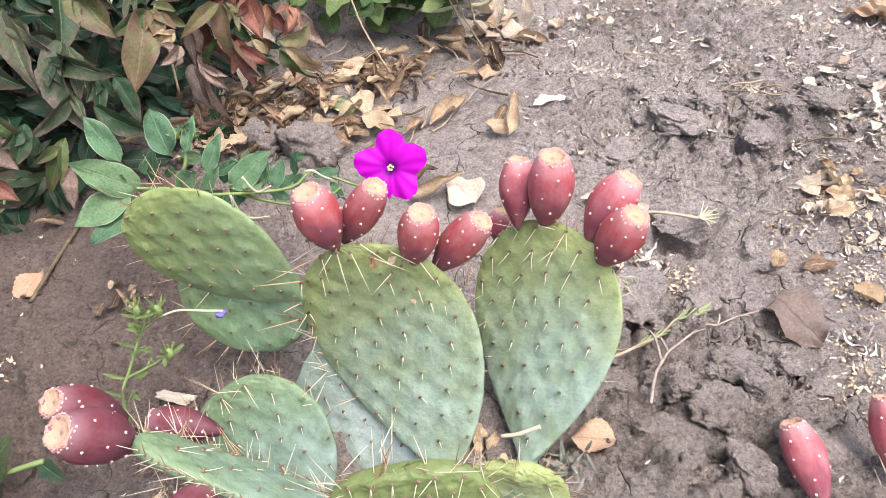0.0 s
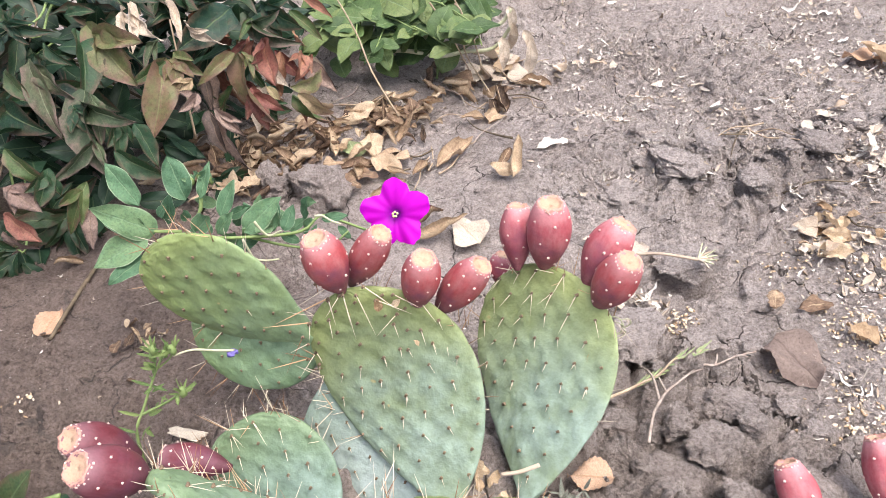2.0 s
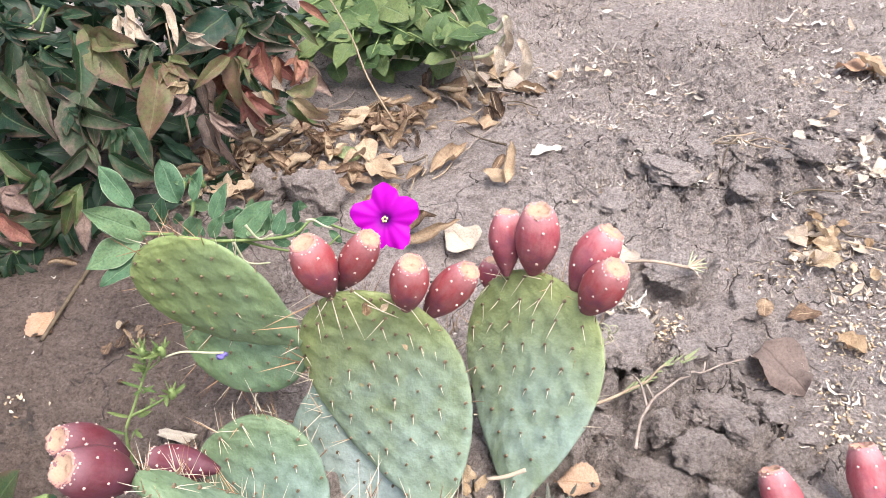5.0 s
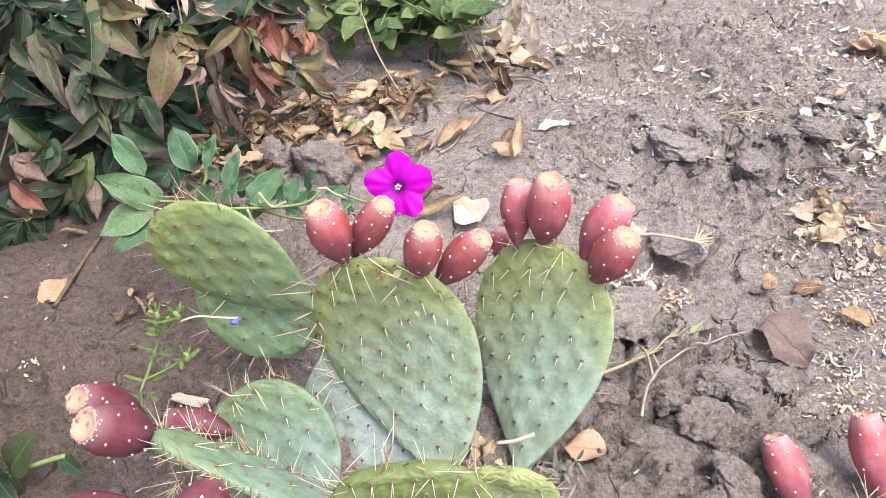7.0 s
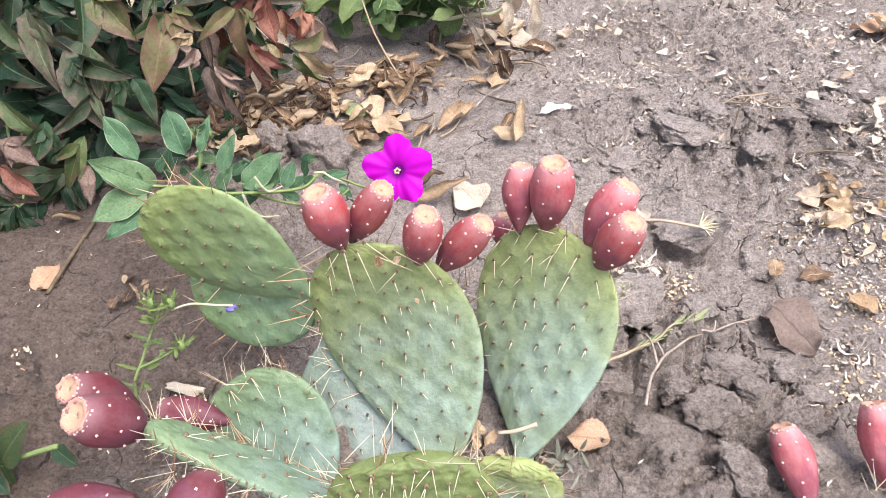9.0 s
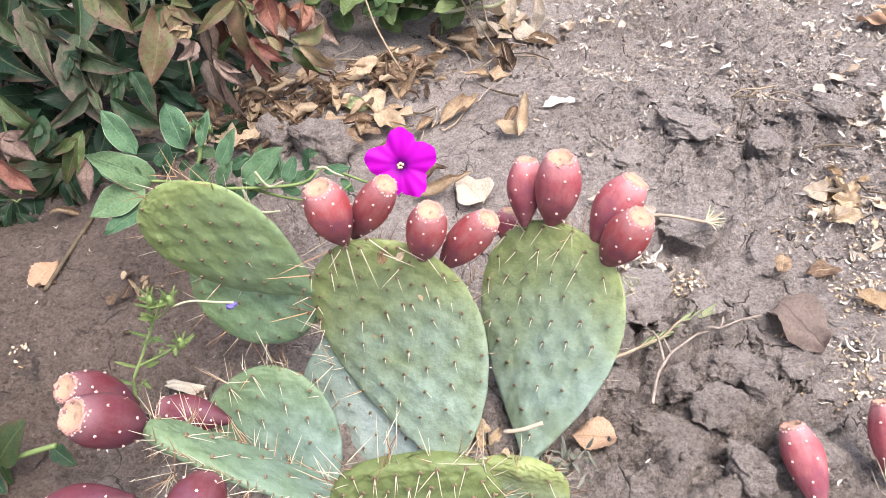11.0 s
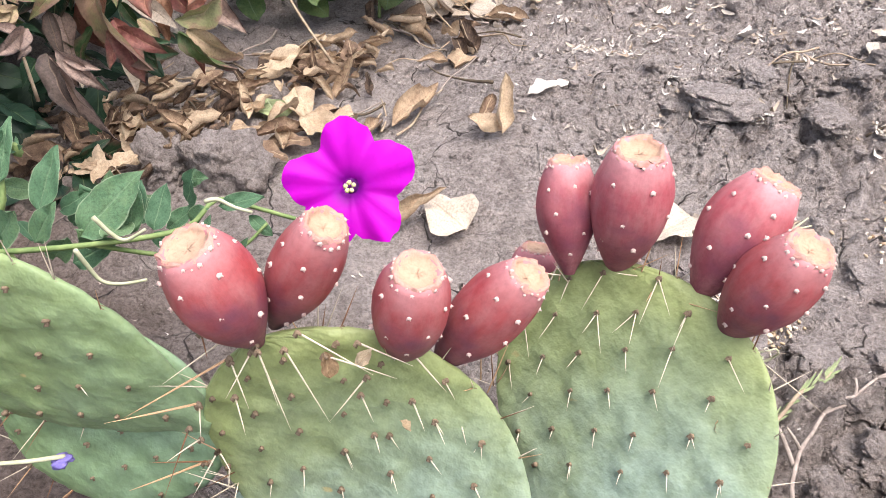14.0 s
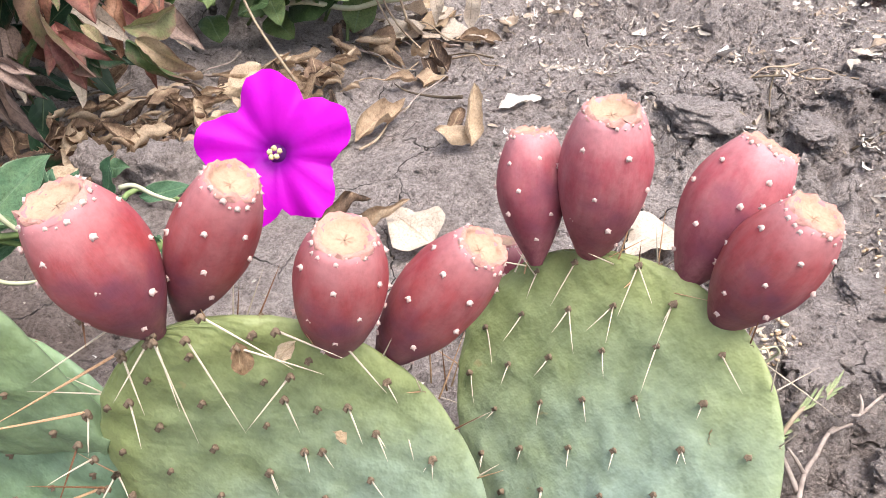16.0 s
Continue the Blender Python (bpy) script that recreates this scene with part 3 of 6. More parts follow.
def spine_mesh(name, mat, bend):
    pts = [(0, 0, 0), (0, 0.33, 0.01 * bend), (0, 0.7, 0.05 * bend), (0, 1.0, 0.1 * bend)]
    v, f = tube_data(pts, [0.028, 0.024, 0.015, 0.003], 5)
    return mesh_of(name, v, f, mat)


def burr_mesh(name, mat, seed, reach, share, core):
    """A small felted cushion from which short bristles stand out."""
    r = np.random.default_rng(seed)
    bm = bmesh.new()
    bmesh.ops.create_icosphere(bm, subdivisions=2, radius=0.8)
    for v in bm.verts:
        if v.co.z > -0.1 and r.random() < share:
            v.co *= r.uniform(1.2, reach)
            v.co.z = v.co.z * 1.1 + 0.2
        else:
            v.co *= core
            v.co.z *= 0.7
    me = bpy.data.meshes.new(name)
    bm.to_mesh(me)
    bm.free()
    me.materials.append(mat)
    me.polygons.foreach_set("use_smooth", [True] * len(me.polygons))
    return me


SPINE_MESHES = [spine_mesh("spine", SPINE, 0.0), spine_mesh("spine", SPINE, 1.0), spine_mesh("spine", SPINE, -1.0)]
SPINE_DARK = [spine_mesh("spine", SPINE_BROWN, 0.5), spine_mesh("spine", SPINE_ORANGE, -0.7)]
AREOLE = burr_mesh("areole", TUFT, 5, 1.7, 0.28, 0.85)
CACTUS = tagged(thing("prickly_pear_cactus", (0.15, 0.55, 0.0)), "prickly pear cactus with flat green spiny pads and red fruits", "cactus")
HOME = Matrix.Translation((-0.15, -0.55, 0.0))


def add_pad(pad, mat, seed, step=0.032, spiny=0.55, rim=14, label="", top=1.0):
    r = np.random.default_rng(seed)
    spots, row, u = [], 0, 0.1
    while u < 0.965:
        half = pad.w * pad.g(u)
        n = int(half / step)
        for c in range(-n - 1, n + 2):
            v = (c + (0.5 if row % 2 else 0.0)) * step / max(half, 1e-6) + r.normal(0, 0.02)
            uu = u + 0.03 * (1 - v * v) + r.normal(0, 0.004)
            if abs(v) < 0.94 and uu < 0.97:
                spots.append((uu, v, pad.at(uu, v)))
        u += step * 0.8 / pad.L
        row += 1
    ob = under("pad", pad.mesh(mat, seed, [tuple(p) for _, _, p in spots]), CACTUS, HOME, label)
    for uu, v, p in spots:
        nn = (pad.N * 1.0 + pad.S * (v * abs(v) * 0.7)).normalized()
        p = p + pad.N * 0.0024
        size = r.uniform(0.0019, 0.0027)
        under("areole", AREOLE, ob, axes(p, pad.A, nn) @ Matrix.Scale(size, 4))
        high = min(1.0, max(0.0, (uu - 0.62) / 0.28))
        chance = spiny * (0.5 + 1.3 * min(1.0, max(0.0, (uu - 0.2) / 0.4)))
        k = 0 if r.random() > chance or uu > top else 2 if r.random() < 0.12 + 0.5 * high else 1
        for s in range(k):
            way = -pad.A * r.uniform(0.8, 1.2) + nn * r.uniform(0.3, 0.7) + pad.S * r.normal(0, 0.22 + 0.2 * high)
            ln = r.uniform(0.007, 0.014) + high * r.uniform(0.004, 0.026)
            under("spine", SPINE_MESHES[r.integers(3)], ob, axes(p, way, nn) @ Matrix.Diagonal((0.017, ln, 0.017, 1)))
    for q in range(rim):
        f = (q + 0.5) / rim
        sgn = -1 if q % 2 else 1
        uu = 0.28 + 0.70 * ((q // 2 + 0.5) / (rim / 2)) ** 0.8
        uu = min(uu, 0.985)
        p = pad.at(uu, 0.97 * sgn, 0.2)
        out = (pad.S * sgn * (1.0 - 0.7 * uu) + pad.A * (uu - 0.3) * 0.9).normalized()
        under("areole", AREOLE, ob, axes(p, pad.A, out) @ Matrix.Scale(0.0018, 4))
        for s in range(r.integers(1, 3)):
            way = out + pad.N * r.normal(0.25, 0.5) + pad.S * r.normal(0, 0.5)
            dark = r.random() < 0.4
            m = SPINE_DARK[r.integers(2)] if dark else SPINE_MESHES[r.integers(3)]
            under("spine", m, ob, axes(p, way, pad.N) @ Matrix.Diagonal((0.017, r.uniform(0.016, 0.036), 0.017, 1)), "brown spine" if dark else "")
    return ob


PADS = {
    "middle": Pad((0.143, 0.531, 0.016), (0.024, 0.657, 0.242), (0.869, -0.064, 0.491), 0.196, 0.75, 0.53, -0.018, -0.0394),
    "right": Pad((0.224, 0.526, 0.028), (0.239, 0.733, 0.210), (0.741, -0.473, 0.478), 0.202, 1.0, 0.53, 0.027, -0.0174),
    "left": Pad((-0.017, 0.661, 0.165), (-0.206, 0.699, 0.255), (0.414, -0.092, 0.905), 0.158, 0.86, 0.55, 0.047, -0.002),
    "left_low": Pad((-0.0205, 0.680, 0.113), (-0.1865, 0.722, 0.131), (0.092, 0.36, 0.93), 0.148, 0.59, 0.56, 0.023, 0.0),
    "front": Pad((-0.013, 0.506, -0.040), (-0.121, 0.604, 0.075), (0.795, 0.217, 0.567), 0.148, 0.56, 0.37, 0.066, -0.0024),
}
PADS["back"] = Pad((0.130, 0.549, -0.010), (-0.013, 0.664, 0.088), (0.869, -0.064, 0.491), 0.25, 0.50, 0.5, -0.22, -0.010, 0.007)
PADS["edge"] = Pad((0.070, 0.44, 0.065), (-0.140, 0.463, 0.190), (-0.34, 0.80, -0.49), 0.080, 0.5, 0.40, 0.0, 0.0, 0.010)
PADS["low"] = Pad((0.125, 0.38, 0.02), (0.105, 0.432, 0.192), (1, 0, -0.1), 0.165, 0.42, 0.28, 0.0, 0.0, 0.011)
PADS["low_right"] = Pad((0.20, 0.49, -0.06), (0.215, 0.505, 0.072), (1, -0.1, 0), 0.12, 0.6, 0.4, 0.0, 0.0)
PADS["far_right"] = Pad((0.60, 0.42, -0.08), (0.575, 0.485, 0.025), (1, 0.1, 0.2), 0.15, 0.6, 0.5, 0.0, 0.0)
add_pad(PADS["middle"], PAD, 1, top=0.74, label="broad green pad with a grey waxy bloom")
add_pad(PADS["right"], PAD, 2, label="broad green pad with a blue-green waxy bloom")
add_pad(PADS["left"], PAD_OLIVE, 3, spiny=0.03, label="leaning green pad with few spines")
add_pad(PADS["left_low"], PAD_MINT, 4, spiny=0.05, label="green pad hanging behind another")
add_pad(PADS["front"], PAD_PALE, 5, spiny=0.5, label="small pale waxy green pad")
add_pad(PADS["back"], PAD_GREY, 6, spiny=0.4, label="old grey-green waxy pad")
add_pad(PADS["edge"], PAD_PALE, 7, spiny=0.6, rim=44, label="narrow tilted pad seen along its edge")
add_pad(PADS["low"], PAD_DULL, 8, step=0.021, spiny=1.1, rim=36, label="short green pad with dense pale spines")
add_pad(PADS["low_right"], PAD, 9, spiny=0.4, label="small green pad near the soil")
add_pad(PADS["far_right"], PAD, 10, spiny=0.6, label="low green pad bearing two fruits")


def spine_burst(at, way, n, lo, hi, seed, brown=0.35, fan=0.75, thick=0.019):
    """Long loose spines round one point of a pad's edge."""
    r = np.random.default_rng(seed)
    for k in range(n):
        d = Vector(way).normalized() + Vector(r.normal(0, fan, 3))
        dark = r.random() < brown
        m = SPINE_DARK[1 if thick > 0.02 else r.integers(2)] if dark else SPINE_MESHES[r.integers(3)]
        p = Vector(at) + Vector(r.normal(0, 0.004, 3))
        under("spine", m, CACTUS, HOME @ axes(p, d, (0.2, -0.8, 0.5)) @ Matrix.Diagonal((thick, r.uniform(lo, hi), thick, 1)), "brown spine" if dark else "")


for n, (at, way, count) in enumerate([
    ((-0.010, 0.650, 0.115), (-0.6, -0.5, 0.3), 4), ((0.0, 0.62, 0.09), (-0.5, -0.6, 0.4), 5),
    ((-0.14, 0.47, 0.17), (-0.2, -0.2, 0.9), 9), ((-0.12, 0.49, 0.15), (0.1, 0.2, 0.9), 8), ((-0.13, 0.45, 0.12), (-0.6, -0.3, -0.6), 14), ((-0.09, 0.44, 0.10), (-0.4, -0.4, -0.6), 14),
    ((-0.10, 0.60, 0.085), (-0.6, 0.0, 0.7), 7), ((-0.05, 0.605, 0.09), (0.0, -0.1, 0.9), 5), ((0.09, 0.43, 0.205), (0.0, 0.2, 0.9), 7), ((0.15, 0.44, 0.185), (0.5, 0.1, 0.6), 6), ((0.03, 0.43, 0.15), (-0.7, -0.1, 0.5), 7),
    ((0.21, 0.505, 0.075), (0.3, 0.2, 0.8), 6), ((0.24, 0.515, 0.05), (0.7, 0.1, 0.4), 6), ((0.60, 0.50, 0.03), (0.1, 0.2, 0.9), 7), ((0.64, 0.49, 0.02), (0.2, 0.1, 0.9), 6)]):
    spine_burst(at, way, count, 0.018, 0.042, 400 + n)
for n, at in enumerate(((0.262, 0.705, 0.215), (0.275, 0.70, 0.212), (0.212, 0.725, 0.205), (0.10, 0.648, 0.225), (0.155, 0.648, 0.195), (0.06, 0.66, 0.235), (0.32, 0.66, 0.19))):
    spine_burst(at, (0.1, -0.1, 0.9), 4, 0.026, 0.058, 480 + n, 0.75, 0.6)
for n, u in enumerate((0.66, 0.76, 0.85, 0.92, 0.97)):
    spine_burst(PADS["left"].at(u, 0.96, 0.3), (-0.3, -0.1, 0.9), 2, 0.028, 0.05, 440 + n, 0.85, 0.5)
for n, (key, u, v) in enumerate((("edge", 0.95, 0.5), ("edge", 0.8, 0.9), ("edge", 0.6, 0.9), ("front", 0.9, -0.8), ("front", 0.97, 0.0), ("front", 0.7, -0.95), ("front", 0.9, 0.8), ("low", 0.95, -0.9), ("low", 0.97, -0.3), ("low", 0.97, 0.4), ("low", 0.9, 0.95))):
    spine_burst(PADS[key].at(u, v, 0.4), (-0.25, 0.1, 0.9), 5, 0.026, 0.052, 470 + n, 0.45, 0.6)
for n, u in enumerate((0.25, 0.4, 0.55, 0.7, 0.85)):
    spine_burst(PADS["edge"].at(u, -0.9, 0.3), (-0.5, -0.2, -0.5), 7, 0.02, 0.05, 450 + n, 0.4, 0.7)
    spine_burst(PADS["edge"].at(u, 0.9, 0.3), (0.1, 0.4, 0.8), 3, 0.02, 0.04, 460 + n, 0.45, 0.5)

# the long spines at the joint with the leaning pads, and those on the broad pad's shoulder
JOINT_SPINES = [((0.016, 0.643, 0.261), (-0.018, 0.626, 0.248), 0), ((0.014, 0.643, 0.245), (-0.047, 0.626, 0.221), 1), ((-0.012, 0.643, 0.208), (-0.058, 0.626, 0.218), 1), ((-0.020, 0.643, 0.149), (-0.045, 0.626, 0.180), 2), ((-0.023, 0.643, 0.149), (-0.067, 0.626, 0.149), 1), ((-0.023, 0.643, 0.186), (-0.048, 0.626, 0.139), 2), ((-0.012, 0.643, 0.160), (-0.032, 0.626, 0.135), 0), ((-0.019, 0.643, 0.174), (-0.036, 0.626, 0.179), 0), ((-0.012, 0.643, 0.206), (-0.011, 0.626, 0.197), 0), ((0.004, 0.643, 0.267), (0.010, 0.626, 0.264), 2), ((-0.012, 0.643, 0.160), (0.000, 0.626, 0.160), 0), ((0.014, 0.643, 0.242), (0.021, 0.626, 0.220), 0), ((0.027, 0.643, 0.249), (0.011, 0.626, 0.231), 0), ((0.030, 0.643, 0.254), (0.038, 0.626, 0.222), 0)]
SHOULDER_SPINES = [((0.032, 0.637, 0.255), (0.041, 0.624, 0.198), 0), ((0.046, 0.637, 0.255), (0.064, 0.624, 0.204), 0), ((0.012, 0.637, 0.219), (0.016, 0.624, 0.201), 0), ((0.087, 0.637, 0.226), (0.064, 0.624, 0.204), 0), ((0.055, 0.637, 0.267), (0.092, 0.624, 0.243), 0), ((0.066, 0.637, 0.247), (0.105, 0.624, 0.239), 0), ((0.113, 0.637, 0.244), (0.131, 0.624, 0.221), 0), ((0.085, 0.637, 0.255), (0.114, 0.624, 0.247), 0), ((0.111, 0.637, 0.201), (0.117, 0.624, 0.188), 0), ((0.082, 0.637, 0.211), (0.088, 0.624, 0.201), 0), ((0.138, 0.637, 0.183), (0.141, 0.624, 0.170), 0), ((0.156, 0.637, 0.164), (0.144, 0.624, 0.161), 0), ((0.113, 0.637, 0.152), (0.118, 0.624, 0.145), 0), ((0.086, 0.637, 0.171), (0.089, 0.624, 0.169), 0)]
for k, (b, t, tone) in enumerate(JOINT_SPINES + SHOULDER_SPINES):
    b, t = Vector(b), Vector(t)
    me = SPINE_MESHES[k % 3] if tone == 0 else SPINE_DARK[1] if tone == 1 else SPINE_DARK[0]
    wide = 0.030 if tone == 1 else 0.021
    under("spine", me, CACTUS, HOME @ axes(b, t - b, (0.1, -0.9, 0.4)) @ Matrix.Diagonal((wide, (t - b).length, wide, 1)), ("", "long orange spine", "brown spine")[tone])
    under("areole", AREOLE, CACTUS, HOME @ axes(b, (0, 0.1, 1), (0.0, -0.9, 0.4)) @ Matrix.Scale(0.0024, 4))

BRISTLES = burr_mesh("bristle_tuft", FUZZ, 9, 1.3, 0.3, 1.0)


def fruit_radius(s):
    """The fruit's outline from its narrow stalk end to its rim."""
    return 0.22 + 0.78 * math.sin(0.5 * math.pi * (s / 0.62)) if s < 0.62 else 1 - 0.40 * ((s - 0.62) / 0.38) ** 2.0


def add_fruit(base, mouth, width, mat, seed, label=""):
    base, mouth = Vector(base), Vector(mouth)
    d = mouth - base
    L, R = d.length, width / 2
    r = np.random.default_rng(seed)
    m = axes(base, d, (0.1, -0.6, 0.8))
    base = base - d * (0.004 / d.length)
    d = mouth - base
    L = d.length
    m = axes(base, d, (0.1, -0.6, 0.8))
    ns, na = 26, 32
    ph = r.uniform(0, 6.28)
    verts, along, rows = [], [], []
    prof = [(0.0, 0.05), (0.004, 0.2)] + [(0.02 + 0.96 * i / ns, fruit_radius(i / ns)) for i in range(ns + 1)] + [(0.98, 0.48), (0.94, 0.36), (0.93, 0.1)]
    for y, rad in prof:
        ring = []
        for k in range(na):
            a = 2 * math.pi * k / na
            q = R * rad * (1 + 0.02 * math.sin(5 * a + ph) * y + 0.03 * math.sin(2 * a + ph * 2) + 0.05 * noise.noise(Vector((2.2 * math.cos(a), 2.2 * math.sin(a), 3.5 * y + ph * 5))))
            ring.append(len(verts))
            verts.append((q * math.cos(a) + 0.05 * L * math.sin(math.pi * y) * math.cos(ph) * 0.4, y * L, q * math.sin(a)))
            along.append(y)
        rows.append(ring)
    faces = [(rows[i][k], rows[i][(k + 1) % na], rows[i + 1][(k + 1) % na], rows[i + 1][k]) for i in range(len(rows) - 1) for k in range(na)]
    faces += [tuple(rows[0])[::-1], tuple(rows[-1])]
    faces = [f[::-1] for f in faces]
    ob = under("fruit", mesh_of("fruit", verts, faces, mat, along=along), CACTUS, HOME @ m, label)
    verts, rows, depth = [], [], []
    for y, rad in [(0.966, 0.622), (0.984, 0.598), (0.993, 0.555), (0.990, 0.50), (0.976, 0.45), (0.962, 0.40), (0.952, 0.22), (0.949, 0.015)]:
        ring = []
        for k in range(na):
            a = 2 * math.pi * k / na
            q = R * rad * (1 + 0.035 * math.sin(7 * a + ph) + 0.03 * r.normal() * (rad > 0.3))
            ring.append(len(verts))
            depth.append(rad)
            verts.append((q * math.cos(a), L * (y + 0.012 * r.normal() * (0.45 < rad < 0.61)), q * math.sin(a)))
        rows.append(ring)
    faces = [(rows[i + 1][k], rows[i + 1][(k + 1) % na], rows[i][(k + 1) % na], rows[i][k]) for i in range(len(rows) - 1) for k in range(na)]
    faces.append(tuple(rows[-1]))
    under("calyx", mesh_of("calyx", verts, faces, CALYX, along=depth), ob, None, "dry tan calyx scar")
    for row, (y, n) in enumerate([(0.97, 22), (0.82, 6), (0.62, 5), (0.42, 5), (0.22, 3)]):
        for k in range(n):
            a = 2 * math.pi * (k + 0.5 * (row % 2) + r.uniform(-0.15, 0.15)) / n + ph
            yy = y + (r.uniform(-0.03, 0.03) if row else r.uniform(-0.03, 0.015))
            rad = R * (fruit_radius(min(1, (yy - 0.02) / 0.96)) + (0.0 if row else -0.01))
            out = Vector((math.cos(a), 0.25 if row else 0.9, math.sin(a)))
            p = Vector((rad * math.cos(a) + 0.05 * L * math.sin(math.pi * yy) * math.cos(ph) * 0.4, yy * L, rad * math.sin(a)))
            under("bristle_tuft", BRISTLES, ob, axes(p, (0, 1, 0.01), out) @ Matrix.Scale(r.uniform(0.0015, 0.0020) if row else r.uniform(0.0006, 0.0017), 4))
    return ob


RED, DARK, PINK = "ripe dusty red fruit", "dark purple-red fruit", "pinkish red fruit"
FRUITS = [
    ((0.028, 0.651, 0.250), (0.011, 0.644, 0.3276), 0.047, FRUIT, RED),
    ((0.036, 0.672, 0.240), (0.0775, 0.657, 0.323), 0.038, FRUIT, RED),
    ((0.109, 0.653, 0.2245), (0.1206, 0.638, 0.304), 0.043, FRUIT, RED),
    ((0.130, 0.660, 0.206), (0.1796, 0.6475, 0.2854), 0.040, FRUIT, RED),
    ((0.2217, 0.725, 0.2125), (0.2215, 0.753, 0.282), 0.041, FRUIT_PINK, PINK),
    ((0.2535, 0.722, 0.211), (0.2545, 0.719, 0.310), 0.049, FRUIT_PINK, PINK),
    ((0.296, 0.686, 0.2195), (0.3335, 0.701, 0.292), 0.048, FRUIT_PINK, PINK),
    ((0.307, 0.663, 0.207), (0.331, 0.648, 0.287), 0.046, FRUIT, RED),
    ((0.202, 0.755, 0.162), (0.208, 0.765, 0.198), 0.036, FRUIT_PINK, PINK),
]
FRUITS += [
    ((-0.149, 0.472, 0.168), (-0.180, 0.437, 0.243), 0.050, FRUIT_DARK, DARK),
    ((-0.194, 0.532, 0.126), (-0.228, 0.498, 0.200), 0.046, FRUIT_DARK, DARK),
    ((-0.110, 0.548, 0.075), (-0.185, 0.553, 0.090), 0.040, FRUIT_DARK, DARK),
    ((-0.152, 0.415, 0.140), (-0.237, 0.395, 0.130), 0.052, FRUIT_DARK, DARK),
    ((-0.085, 0.345, 0.170), (-0.078, 0.428, 0.158), 0.054, FRUIT_DARK, DARK),
    ((0.537, 0.488, 0.010), (0.508, 0.553, 0.072), 0.041, FRUIT_PINK, PINK),
    ((0.628, 0.502, 0.020), (0.612, 0.575, 0.086), 0.045, FRUIT_PINK, PINK),
]
for n, (base, mouth, width, mat, label) in enumerate(FRUITS):
    add_fruit(base, mouth, width, mat, 20 + n, label)


# ---- petunia ----
def corolla_mesh(R):
    """Five joined, wavy lobes round a narrow tube, facing +z."""
    verts, along, rows = [], [], []
    na, nr = 60, 12
    for i in range(nr + 1):
        q = i / nr
        ring = []
        for k in range(na):
            a = 2 * math.pi * k / na
            lobe = abs(math.cos(2.5 * a))
            edge = R * (0.72 + 0.17 * lobe + 0.13 * lobe**5 + 0.055 * abs(math.sin(5 * a)) + 0.05 * math.sin(2 * a + 0.6) + 0.015 * math.sin(17 * a) + 0.01 * math.sin(31 * a))
            rad = 0.10 * R + (edge - 0.10 * R) * q
            z = 0.28 * R * (q**0.45) - 0.10 * R * q**3 + 0.05 * R * q * q * math.sin(13 * a + 1) + 0.07 * R * q * math.cos(5 * a) - 0.28 * R
            ring.append(len(verts))
            verts.append((rad * math.cos(a), rad * math.sin(a), z))
            along.append(rad / R)
        rows.append(ring)
    faces = [(rows[i][k], rows[i + 1][k], rows[i + 1][(k + 1) % na], rows[i][(k + 1) % na]) for i in range(nr) for k in range(na)]
    return mesh_of("corolla", verts, faces, PETAL, along=along)


PETUNIA = tagged(thing("petunia", (-0.15, 0.86, 0.0)), "petunia with one open magenta flower and green leaves", "petunia")
PHOME = Matrix.Translation((0.15, -0.86, 0.0))
FLOWER = Vector((0.0845, 0.717, 0.299))
FACE = Vector((-0.08, -0.80, 0.55)).normalized()
turn = axes(FLOWER, (0.10, 0.52, 0.85), FACE)
fl = under("flower", corolla_mesh(0.0395), PETUNIA, PHOME @ turn @ pose(0, 0, 0, 0, 0, 26), "open five-lobed magenta flower")
under("tube", tube("tube", [(0, 0, -0.010), (0, 0, -0.025), (0, -0.004, -0.05)], 0.0052, 0.003, PETAL, 10), fl)
for k in range(5):
    a = k * 1.257
    under("stamen", lump_mesh("stamen", THROAT, k, 0.1, 1.0, 1), fl, Matrix.Translation((0.0024 * math.cos(a), 0.0024 * math.sin(a), -0.006 + 0.001 * k)) @ Matrix.Scale(0.0017, 4))


def place_leaf(name, me, parent, home, base, tip, face, flat=1.0, label=""):
    """A unit leaf laid from base to tip; flat scales its width."""
    b, t = Vector(base), Vector(tip)
    d = (t - b).length
    return under(name, me, parent, home @ axes(b, t - b, face) @ Matrix.Diagonal((d * flat, d, d, 1)), label)


def leaf_set(name, mat, n, width, seed, **kw):
    r = np.random.default_rng(seed)
    out = []
    for k in range(n):
        opts = dict(belly=r.uniform(0.36, 0.46), fold=r.uniform(0.05, 0.35), droop=r.uniform(-0.1, 0.35), wave=r.uniform(0.2, 0.9))
        opts.update({key: (value if not isinstance(value, tuple) else r.uniform(*value)) for key, value in kw.items()})
        out.append(leaf_mesh(name, 1.0, width * r.uniform(0.88, 1.15), mat, seed=seed * 50 + k, **opts))
    return out


